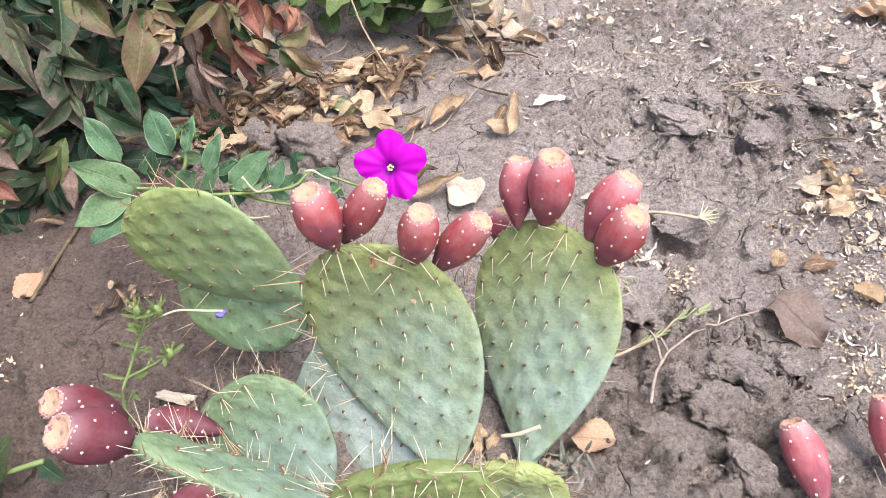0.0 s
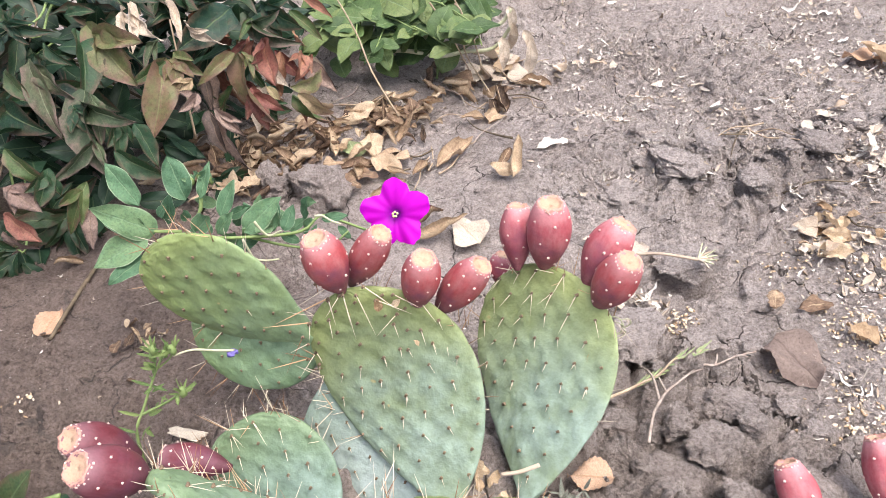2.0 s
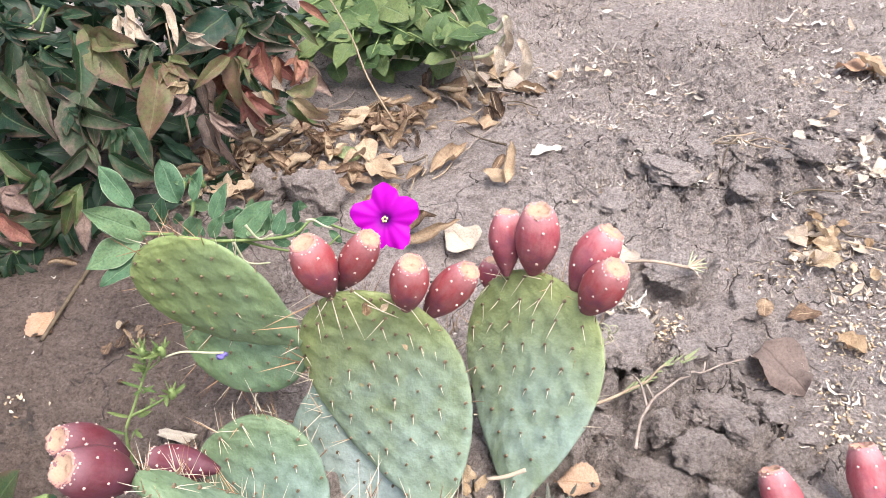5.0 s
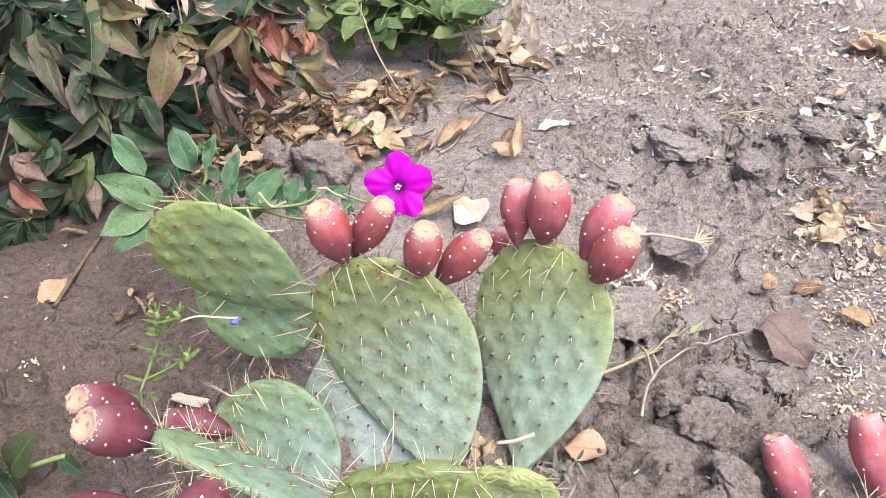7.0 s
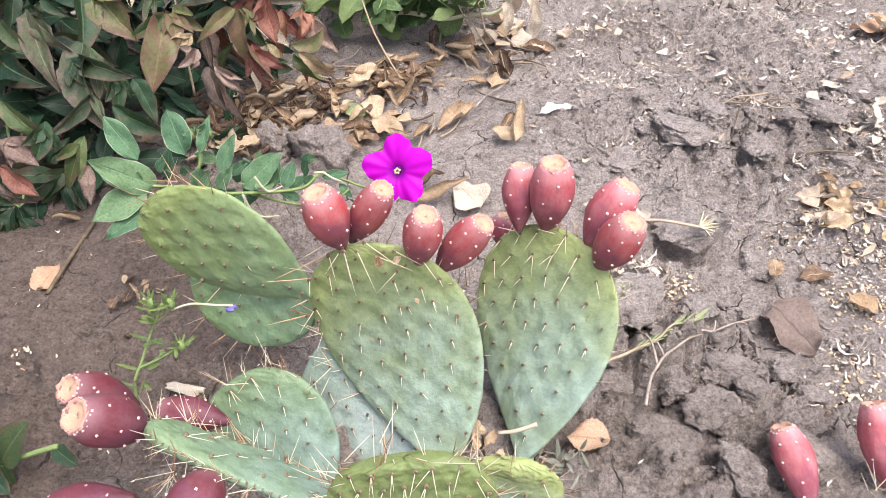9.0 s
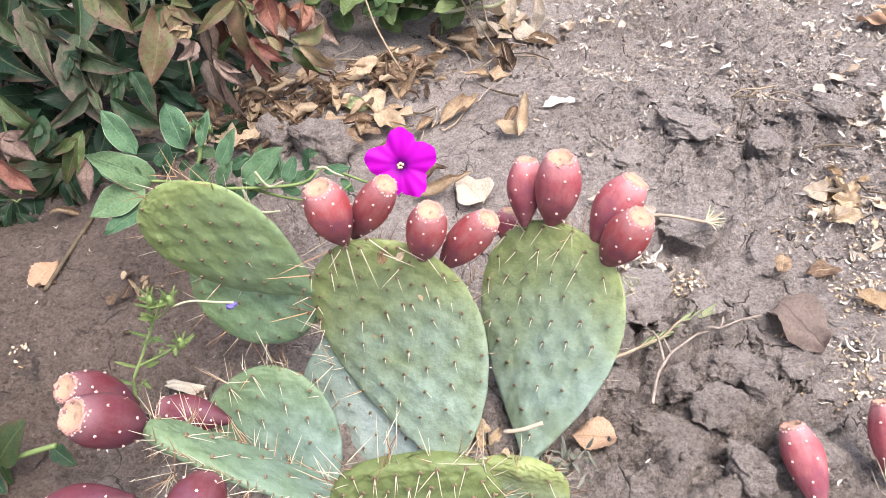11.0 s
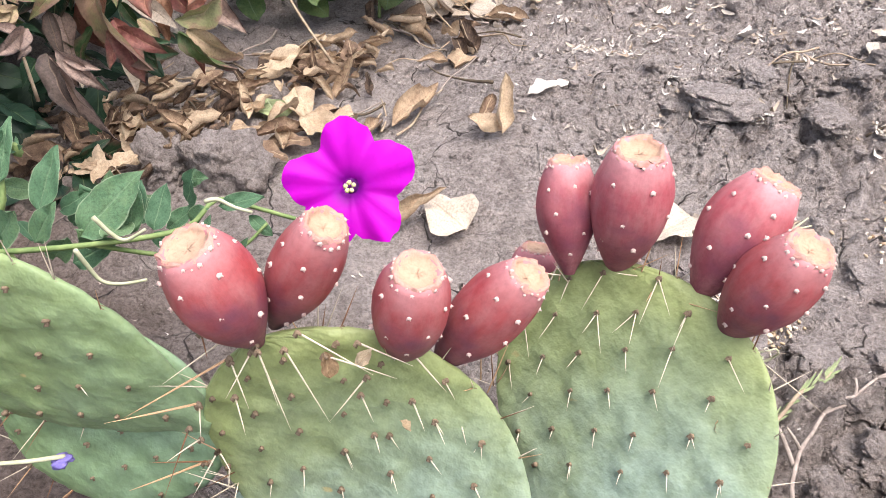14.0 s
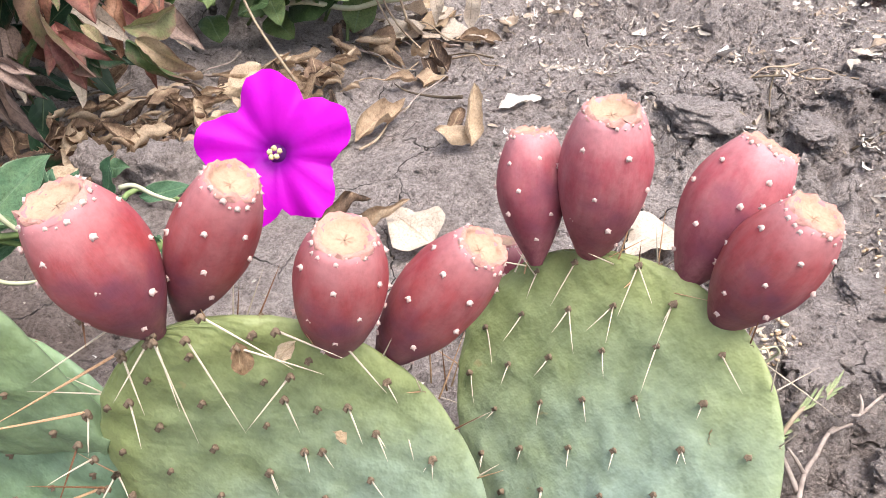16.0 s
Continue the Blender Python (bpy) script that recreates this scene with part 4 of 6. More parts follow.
FRESH_LEAVES = leaf_set("leaf", FRESH, 4, 0.5, 3, fold=(0.08, 0.25), droop=(0.0, 0.3), point=0.95, ny=14, nx=10, crumple=0.7)
for k, (b, t, w) in enumerate([
    ((-0.25, 0.83, 0.194), (-0.303, 0.80, 0.257), 0.95), ((-0.259, 0.82, 0.193), (-0.317, 0.77, 0.184), 1.0), ((-0.282, 0.87, 0.207), (-0.325, 0.90, 0.262), 1.0),
    ((-0.20, 0.84, 0.236), (-0.218, 0.86, 0.295), 1.05), ((-0.119, 0.80, 0.216), (-0.070, 0.82, 0.255), 1.0), ((-0.152, 0.82, 0.225), (-0.132, 0.84, 0.268), 0.8),
    ((-0.177, 0.83, 0.245), (-0.164, 0.86, 0.285), 0.7), ((-0.26, 0.84, 0.191), (-0.335, 0.85, 0.203), 0.8), ((-0.068, 0.80, 0.215), (-0.056, 0.82, 0.242), 1.0),
    ((-0.153, 0.80, 0.212), (-0.130, 0.80, 0.246), 0.9), ((-0.24, 0.85, 0.19), (-0.225, 0.85, 0.24), 1.0), ((-0.19, 0.82, 0.20), (-0.165, 0.80, 0.24), 1.1),
    ((-0.26, 0.80, 0.175), (-0.30, 0.76, 0.165), 0.9), ((-0.09, 0.81, 0.205), (-0.082, 0.83, 0.24), 0.9), ((-0.024, 0.82, 0.216), (0.012, 0.82, 0.222), 0.9), ((-0.004, 0.82, 0.205), (0.014, 0.81, 0.19), 0.8)]):
    place_leaf("leaf", FRESH_LEAVES[k % 4], PETUNIA, PHOME, b, t, (0.1, -0.65, 0.75), w, "oval grey-green leaf" if k == 0 else "")
for pts, r0, r1 in [
    ([(-0.16, 0.86, -0.01), (-0.19, 0.85, 0.10), (-0.20, 0.83, 0.19), (-0.18, 0.83, 0.23), (-0.178, 0.85, 0.265)], 0.004, 0.0022),
    ([(-0.20, 0.83, 0.18), (-0.193, 0.80, 0.205), (-0.11, 0.79, 0.213), (-0.047, 0.80, 0.213), (-0.024, 0.82, 0.222), (0.0, 0.835, 0.200), (0.04, 0.82, 0.195), (0.075, 0.775, 0.235), (0.084, 0.755, 0.268)], 0.0024, 0.0014),
    ([(-0.11, 0.79, 0.213), (-0.07, 0.80, 0.19), (-0.02, 0.80, 0.185), (0.01, 0.815, 0.20)], 0.002, 0.0012),
    ([(-0.22, 0.84, 0.185), (-0.25, 0.83, 0.194), (-0.275, 0.825, 0.20)], 0.0024, 0.0016)]:
    under("stem", tube("stem", pts, r0, r1, STEM_GREEN), PETUNIA, PHOME)
for pts in ([(-0.112, 0.770, 0.226), (-0.109, 0.770, 0.211), (-0.104, 0.770, 0.195), (-0.090, 0.770, 0.191), (-0.073, 0.770, 0.193)],
            [(-0.026, 0.800, 0.236), (-0.017, 0.800, 0.237), (-0.007, 0.800, 0.229), (0.005, 0.800, 0.223)],
            [(-0.096, 0.780, 0.245), (-0.088, 0.780, 0.228), (-0.080, 0.780, 0.223), (-0.065, 0.780, 0.231)]):
    under("tendril", tube("tendril", pts, 0.0018, 0.0011, STEM_PALE), PETUNIA, PHOME, "pale curling shoot")


def bud_tuft(parent, home, at, size, n, seed, leaves):
    """A loose cluster of small narrow leaves round a bud."""
    r = np.random.default_rng(seed)
    under("bud", lump_mesh("bud", STEM_GREEN, seed, 0.2, 1.9, 2), parent, home @ Matrix.Translation(at) @ Matrix.Scale(size * 0.3, 4), "small green flower bud")
    for k in range(n):
        way = Vector((r.normal(0, 0.7), r.normal(-0.1, 0.6), r.uniform(0.2, 1.1))).normalized() * size * r.uniform(0.8, 1.5)
        place_leaf("leaf", leaves[k % len(leaves)], parent, home, at, Vector(at) + way, (r.normal(0, 0.4), -0.7, 0.6), 0.75)


gr = np.random.default_rng(305)
for k in range(26):
    b = Vector((gr.uniform(-0.27, -0.05), gr.uniform(0.81, 0.86), gr.uniform(0.17, 0.225)))
    way = Vector((gr.normal(0, 0.7), gr.normal(-0.1, 0.4), gr.uniform(0.3, 1.0))).normalized() * gr.uniform(0.022, 0.042)
    place_leaf("leaf", FRESH_LEAVES[k % 4], PETUNIA, PHOME, b, b + way, (gr.normal(0, 0.5), -0.7, 0.6), 1.1)
for k, p in enumerate([(-0.035, 0.80, 0.205), (-0.012, 0.80, 0.188), (-0.178, 0.85, 0.266), (-0.166, 0.852, 0.258), (-0.190, 0.85, 0.258)]):
    bud_tuft(PETUNIA, PHOME, p, 0.012, 6, 300 + k, FRESH_LEAVES)

# ---- peony bush ----
BUSH = tagged(thing("peony_bush", (-0.75, 1.65, 0.0)), "wilting peony bush with green and purple-brown leaves", "bush")
BHOME = Matrix.Translation((0.75, -1.65, 0.0))


def lobed_set(name, mat, n, width, seed, **kw):
    """Leaves cut into one long middle lobe and two shorter side lobes."""
    parts, out = leaf_set(name, mat, 3 * n, width, seed, **kw), []
    r = np.random.default_rng(seed)
    for k in range(n):
        verts, faces, uvs = [], [], []
        for me, turn_by, size, up in zip(parts[3 * k : 3 * k + 3], (0.0, 1.0, -1.0), (1.0, r.uniform(0.5, 0.7), r.uniform(0.5, 0.7)), (0.0, 0.006, -0.006)):
            m = Matrix.Translation((0, 0.16 if turn_by else 0.0, up)) @ Matrix.Rotation(turn_by * r.uniform(0.45, 0.8), 4, "Z") @ Matrix.Rotation(r.normal(0, 0.35) if turn_by else 0.0, 4, "Y") @ Matrix.Scale(size, 4)
            o = len(verts)
            verts += [m @ v.co for v in me.vertices]
            faces += [tuple(i + o for i in p.vertices) for p in me.polygons]
            by = [(0, 0)] * len(me.vertices)
            for lp in me.loops:
                by[lp.vertex_index] = tuple(me.uv_layers[0].data[lp.index].uv)
            uvs += by
        out.append(mesh_of(name, verts, faces, mat, uvs=uvs))
    for me in parts:
        bpy.data.meshes.remove(me)
    return out


PEONY_LEAVES = leaf_set("leaflet", PEONY, 3, 0.36, 5, point=0.85, belly=(0.40, 0.5), wave=(0.3, 1.0), droop=(0.05, 0.5), fold=(0.1, 0.7), crumple=0.7) + lobed_set("leaflet", PEONY, 4, 0.34, 55, point=0.85, belly=(0.40, 0.5), wave=(0.3, 1.0), droop=(0.05, 0.6), fold=(0.1, 0.6), crumple=0.8)
PEONY_CURLED = leaf_set("leaflet", PEONY, 4, 0.42, 6, point=1.0, curl=(0.9, 1.9), droop=(0.1, 0.4), wave=(0.8, 1.8), crumple=1.0)
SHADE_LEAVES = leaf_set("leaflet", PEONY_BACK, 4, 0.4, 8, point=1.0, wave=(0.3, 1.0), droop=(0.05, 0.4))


def bush_surface(az, up, q):
    """A point on the bush's dome, and the way out of it; q below 1 is inside."""
    x, y, z = math.cos(az) * math.cos(up), math.sin(az) * math.cos(up), math.sin(up)
    return Vector((-0.75 + 0.74 * q * x, 1.65 + 0.76 * q * y, 0.40 * q * z)), Vector((x / 0.74, y / 0.76, z / 0.40)).normalized()


def joined(name, items, parent, home, label=""):
    """Many copies of a few leaf meshes in one mesh, for the part of a plant that nobody could count."""
    verts, faces, uvs = [], [], []
    slots, slot = [], []
    for me, m in items:
        o = len(verts)
        verts += [m @ v.co for v in me.vertices]
        faces += [tuple(i + o for i in p.vertices) for p in me.polygons]
        layer = me.uv_layers[0].data
        by = [(0, 0)] * len(me.vertices)
        for lp in me.loops:
            by[lp.vertex_index] = tuple(layer[lp.index].uv)
        uvs += by
        if me.materials[0] not in slots:
            slots.append(me.materials[0])
        slot += [slots.index(me.materials[0])] * len(me.polygons)
    me = mesh_of(name, verts, faces, slots[0], uvs=uvs)
    for extra in slots[1:]:
        me.materials.append(extra)
    me.polygons.foreach_set("material_index", slot)
    return tagged(under(name, me, parent, home, label), kind="stuff")


def build_bush():
    r = np.random.default_rng(12)
    rest, count = [], 0
    for n in range(64):
        az, up, q = r.uniform(-2.4, -0.05), r.uniform(0.02, 1.0) , r.uniform(0.80, 0.98)
        p, out = bush_surface(az, up, q)
        if p.x > -0.30:
            continue
        if p.z < 0.03:
            p.z = 0.03 + r.uniform(0, 0.03)
        hang = (out * r.uniform(0.5, 1.0) + Vector((r.normal(0, 0.35), r.normal(0, 0.25), r.uniform(-1.0, -0.15)))).normalized()
        root = Vector((-0.70 + r.normal(0, 0.09), 1.62 + r.normal(0, 0.09), 0.0))
        back = p - hang * r.uniform(0.03, 0.06)
        if n % 2 == 0:
            midway = (root + back) / 2 + Vector((0, 0, 0.12))
            under("stem", tube("stem", [root, midway, back, p], 0.0035, 0.0014, STEM_GREEN if r.random() < 0.4 else STEM_DRY if r.random() < 0.6 else STEM_DARK, 5), BUSH, BHOME)
        side = hang.cross(out).normalized()
        curled = r.random() < 0.22
        for k, a in enumerate((0.0, 0.75, -0.75, 1.3, -1.3)[: r.integers(3, 6)]):
            way = (hang * math.cos(a) + side * math.sin(a) + Vector((0, 0, -0.15))).normalized()
            ln = r.uniform(0.09, 0.14) * (1.0 if k == 0 else 0.85)
            me = PEONY_CURLED[r.integers(4)] if curled else PEONY_LEAVES[r.integers(7)]
            m = axes(p + way * 0.004, way, out + Vector((r.normal(0, 0.45), r.normal(0, 0.35), 0.0))) @ Matrix.Diagonal((ln * r.uniform(0.85, 1.15), ln, ln, 1))
            if count < 300 and p.y < 1.75:
                under("leaflet", me, BUSH, BHOME @ m)
                count += 1
            else:
                rest.append((me, m))
    # Inside fill: leaves whose dark green stands in for shade between outer ones.
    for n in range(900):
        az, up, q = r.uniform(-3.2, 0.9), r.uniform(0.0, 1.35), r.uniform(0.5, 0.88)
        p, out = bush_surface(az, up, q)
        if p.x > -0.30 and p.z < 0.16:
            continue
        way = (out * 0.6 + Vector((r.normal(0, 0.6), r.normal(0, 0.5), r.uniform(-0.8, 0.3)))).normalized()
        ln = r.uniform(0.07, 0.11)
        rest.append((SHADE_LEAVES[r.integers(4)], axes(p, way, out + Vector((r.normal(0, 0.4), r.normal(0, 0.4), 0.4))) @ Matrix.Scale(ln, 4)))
    joined("inner_leaves", rest, BUSH, BHOME, "inner peony leaves in a shaded dark green")


HERO_LEAVES = []
HERO_LEAVES += [("GREYGREEN", [((-0.529, 1.150, 0.294), (-0.475, 1.036, 0.230)), ((-0.523, 1.145, 0.290), (-0.453, 1.083, 0.255)), ((-0.442, 1.122, 0.254), (-0.429, 0.996, 0.177)), ((-0.431, 1.117, 0.248), (-0.398, 1.047, 0.207)), ((-0.420, 1.057, 0.201), (-0.449, 0.976, 0.166)), ((-0.418, 1.057, 0.201), (-0.391, 1.012, 0.172)), ((-0.243, 1.374, 0.271), (-0.157, 1.304, 0.210)), ((-0.353, 1.247, 0.281), (-0.368, 1.180, 0.275))])]
HERO_LEAVES += [("STRAW", [((-0.412, 1.306, 0.322), (-0.375, 1.203, 0.289)), ((-0.407, 1.295, 0.317), (-0.355, 1.211, 0.284)), ((-0.417, 1.291, 0.319), (-0.401, 1.193, 0.294)), ((-0.325, 1.299, 0.288), (-0.268, 1.240, 0.256)), ((-0.360, 1.334, 0.313), (-0.313, 1.252, 0.283))])]
HERO_LEAVES += [("GREEN", [((-0.477, 1.224, 0.312), (-0.408, 1.107, 0.253)), ((-0.258, 1.377, 0.280), (-0.307, 1.234, 0.273)), ((-0.221, 1.421, 0.271), (-0.152, 1.364, 0.229)), ((-0.192, 1.225, 0.170), (-0.146, 1.212, 0.141)), ((-0.392, 1.053, 0.183), (-0.317, 1.026, 0.131)), ((-0.369, 1.098, 0.207), (-0.319, 1.048, 0.159)), ((-0.391, 1.099, 0.219), (-0.371, 1.031, 0.178)), ((-0.588, 1.215, 0.331), (-0.516, 1.174, 0.318)), ((-0.515, 1.186, 0.306), (-0.475, 1.133, 0.289)), ((-0.562, 1.126, 0.289), (-0.517, 1.070, 0.266)), ((-0.478, 1.007, 0.183), (-0.477, 0.949, 0.147)), ((-0.454, 1.094, 0.242), (-0.417, 1.049, 0.218)), ((-0.499, 1.248, 0.327), (-0.451, 1.258, 0.333))])]
HERO_LEAVES += [("OLIVE", [((-0.339, 1.211, 0.259), (-0.330, 1.081, 0.196)), ((-0.336, 1.209, 0.257), (-0.359, 1.141, 0.252)), ((-0.332, 1.215, 0.257), (-0.303, 1.162, 0.236)), ((-0.329, 1.230, 0.263), (-0.290, 1.187, 0.242)), ((-0.235, 1.280, 0.233), (-0.209, 1.151, 0.158)), ((-0.243, 1.279, 0.237), (-0.273, 1.196, 0.237)), ((-0.233, 1.285, 0.234), (-0.197, 1.243, 0.211)), ((-0.427, 1.006, 0.157), (-0.451, 0.933, 0.106)), ((-0.150, 1.268, 0.156), (-0.100, 1.235, 0.094)), ((-0.540, 1.018, 0.215), (-0.485, 0.963, 0.169)), ((-0.463, 1.235, 0.313), (-0.378, 1.134, 0.256))])]
HERO_LEAVES += [("RUST", [((-0.206, 1.336, 0.237), (-0.176, 1.240, 0.192)), ((-0.203, 1.334, 0.234), (-0.199, 1.258, 0.220)), ((-0.143, 1.359, 0.197), (-0.132, 1.296, 0.183)), ((-0.211, 1.234, 0.193), (-0.180, 1.171, 0.146)), ((-0.538, 0.948, 0.142), (-0.483, 0.919, 0.104)), ((-0.159, 1.395, 0.223), (-0.138, 1.344, 0.211))])]
HERO_LEAVES += [("PURPLE", [((-0.264, 1.162, 0.187), (-0.223, 1.085, 0.101)), ((-0.267, 1.163, 0.189), (-0.255, 1.096, 0.153)), ((-0.286, 1.177, 0.212), (-0.293, 1.127, 0.207)), ((-0.537, 0.975, 0.174), (-0.479, 0.947, 0.146)), ((-0.424, 0.981, 0.122), (-0.423, 0.932, 0.075)), ((-0.540, 0.933, 0.121), (-0.506, 0.902, 0.088)), ((-0.260, 1.170, 0.189), (-0.213, 1.134, 0.148))])]
HERO_LEAVES += [("TAN", [((-0.154, 1.280, 0.167), (-0.076, 1.348, 0.148)), ((-0.143, 1.278, 0.154), (-0.085, 1.268, 0.100)), ((-0.410, 1.210, 0.287), (-0.386, 1.169, 0.278)), ((-0.296, 1.195, 0.228), (-0.308, 1.149, 0.230)), ((-0.189, 1.251, 0.183), (-0.162, 1.225, 0.169))])]
LEAF_LABELS = {"TAN": "dying tan and green leaflet", "GREYGREEN": "wilted grey-green leaflet", "STRAW": "dry straw-coloured leaflet", "GREEN": "dark green leaflet", "OLIVE": "yellowing olive leaflet", "RUST": "rust-red dying leaflet", "PURPLE": "purple-brown dying leaflet"}
for tone, (kind, spots) in enumerate(HERO_LEAVES):
    look_of = dict(point=0.85, belly=(0.40, 0.50), wave=(0.3, 0.9), droop=(0.1, 0.6), fold=(0.3, 0.9), ny=18, nx=8, crumple=0.7)
    meshes = leaf_set("leaflet", PEONY_TONES[kind], 2, 0.37, 200 + tone, **look_of) + lobed_set("leaflet", PEONY_TONES[kind], 2, 0.36, 220 + tone, **look_of)
    for k, (b, t) in enumerate(spots):
        tilt = (0.2 + 0.7 * math.sin(5 * k + tone), -0.8, 0.25 + 0.45 * math.sin(3 * k + 2 * tone))
        slim = 0.4 if kind == "STRAW" else 0.75 if kind == "GREYGREEN" else 0.95
        place_leaf("leaflet", meshes[k % 4], BUSH, BHOME, b, t, tilt, (1.0 + 0.25 * math.sin(7 * k)) * slim, LEAF_LABELS[kind])


build_bush()
hr = np.random.default_rng(230)
WILTED = {kind: leaf_set("leaflet", PEONY_TONES[kind], 2, 0.4, 240 + k, point=1.0, curl=(0.6, 1.8), droop=(0.1, 0.6), wave=(0.3, 1.0), ny=12, nx=8, crumple=1.0) for k, kind in enumerate(("RUST", "STRAW", "OLIVE", "PURPLE"))}
for k in range(34):
    kind = ("RUST", "STRAW", "OLIVE", "RUST", "PURPLE")[k % 5]
    b = Vector((hr.uniform(-0.36, -0.14), hr.uniform(1.32, 1.5), hr.uniform(0.08, 0.27)))
    way = Vector((hr.normal(0.3, 0.5), hr.uniform(-0.9, -0.1), hr.uniform(-1.0, -0.1))).normalized() * hr.uniform(0.05, 0.10)
    place_leaf("leaflet", WILTED[kind][k % 2], BUSH, BHOME, b, b + way, (hr.normal(0, 0.4), -0.7, 0.6), 1.0, LEAF_LABELS[kind])

for k, (b, t) in enumerate((((0.254, 1.62, 0.166), (0.271, 1.61, 0.11)), ((0.262, 1.62, 0.13), (0.269, 1.60, 0.07)), ((0.288, 1.62, 0.110), (0.316, 1.60, 0.06)), ((0.30, 1.62, 0.09), (0.312, 1.58, 0.02)), ((0.24, 1.61, 0.10), (0.25, 1.58, 0.04)))):
    ob = new("withered_leaf", WILTED["STRAW"][k % 2])
    ob.matrix_world = axes(b, Vector(t) - Vector(b), (0.2, -0.7, 0.6)) @ Matrix.Scale((Vector(t) - Vector(b)).length * 1.15, 4)
    tagged(ob, "withered tan leaf hanging over the soil", "dry leaf", group="withered leaves by the low plant")

# ---- low green plant behind ----
WEED_BACK = tagged(thing("green_garden_plant", (0.05, 1.98, 0.0)), "low sprawling green plant with oval leaves", "plant")
GHOME = Matrix.Translation((-0.05, -1.98, 0.0))
GREEN_LEAVES = leaf_set("leaf", GREEN, 5, 0.58, 15, crumple=0.6, fold=(0.05, 0.3), droop=(0.0, 0.35), wave=(0.2, 0.7))


def build_back_plant():
    r = np.random.default_rng(31)
    for n in range(34):
        x, y = r.uniform(-0.2, 0.24), 1.5 + 0.5 * r.random() ** 1.3
        tip = Vector((x, y, r.uniform(0.08, 0.2)))
        root = Vector((0.02 + r.normal(0, 0.08), 1.85 + r.normal(0, 0.08), 0))
        under("stem", tube("stem", [root, (root + tip) / 2 + Vector((0, 0, 0.07)), tip], 0.0032, 0.0014, STEM_GREEN, 5), WEED_BACK, GHOME)
        for k in range(r.integers(5, 9)):
            f = r.uniform(0.35, 1.0)
            p = root.lerp(tip, f) + Vector((0, 0, 0.25 * 0.2 * f * (1 - f) * 4))
            way = Vector((r.normal(0, 1), r.normal(-0.5, 0.8), r.normal(0.1, 0.4))).normalized()
            ln = r.uniform(0.05, 0.085)
            under("leaf", GREEN_LEAVES[r.integers(5)], WEED_BACK, GHOME @ axes(p, way, (r.normal(0, 0.3), -0.4, 1)) @ Matrix.Diagonal((ln, ln, ln, 1)))


build_back_plant()
BACK_LEAVES = [((0.007, 1.660, 0.083), (-0.076, 1.600, 0.067), 0.55), ((-0.030, 1.660, 0.111), (0.037, 1.600, 0.123), 0.95), ((0.001, 1.660, 0.052), (0.073, 1.600, 0.097), 0.60), ((0.130, 1.660, 0.075), (0.105, 1.600, 0.025), 0.60), ((-0.037, 1.660, 0.040), (0.006, 1.600, 0.021), 0.60), ((-0.087, 1.660, 0.169), (-0.025, 1.600, 0.157), 0.85), ((-0.008, 1.660, 0.172), (0.041, 1.600, 0.182), 0.70), ((0.063, 1.660, 0.173), (0.081, 1.600, 0.151), 0.50), ((0.192, 1.660, 0.169), (0.213, 1.600, 0.142), 0.35), ((0.168, 1.660, 0.169), (0.192, 1.600, 0.154), 0.35)]
BACK_LEAVES += [((0.061, 1.660, 0.049), (0.096, 1.600, 0.096), 0.60), ((-0.142, 1.660, 0.145), (-0.084, 1.600, 0.135), 0.60), ((-0.166, 1.660, 0.094), (-0.188, 1.600, 0.107), 0.60), ((-0.139, 1.660, 0.045), (-0.111, 1.600, 0.031), 0.60), ((0.039, 1.660, 0.140), (0.077, 1.600, 0.185), 0.70), ((0.157, 1.660, 0.055), (0.190, 1.600, 0.096), 0.50), ((-0.062, 1.660, 0.120), (-0.079, 1.600, 0.107), 0.70), ((0.116, 1.660, 0.149), (0.144, 1.600, 0.156), 0.60), ((0.070, 1.660, 0.116), (0.107, 1.600, 0.163), 0.60)]
for k, (b, t, w) in enumerate(BACK_LEAVES):
    place_leaf("leaf", GREEN_LEAVES[k % 5], WEED_BACK, GHOME, b, t, (0.3 * math.sin(3 * k), -0.6, 0.8), w / 0.5)
for pts in ([(-0.05, 1.66, 0.05), (0.025, 1.62, 0.072), (0.102, 1.62, 0.056), (0.157, 1.62, 0.065), (0.223, 1.62, 0.072), (0.261, 1.62, 0.122)], [(0.05, 1.70, 0.06), (0.159, 1.62, 0.122), (0.202, 1.62, 0.123), (0.239, 1.62, 0.128), (0.260, 1.62, 0.161)]):
    under("stem", tube("stem", pts, 0.0052, 0.0042, STEM_PALE), WEED_BACK, GHOME, "thick pale green stem")

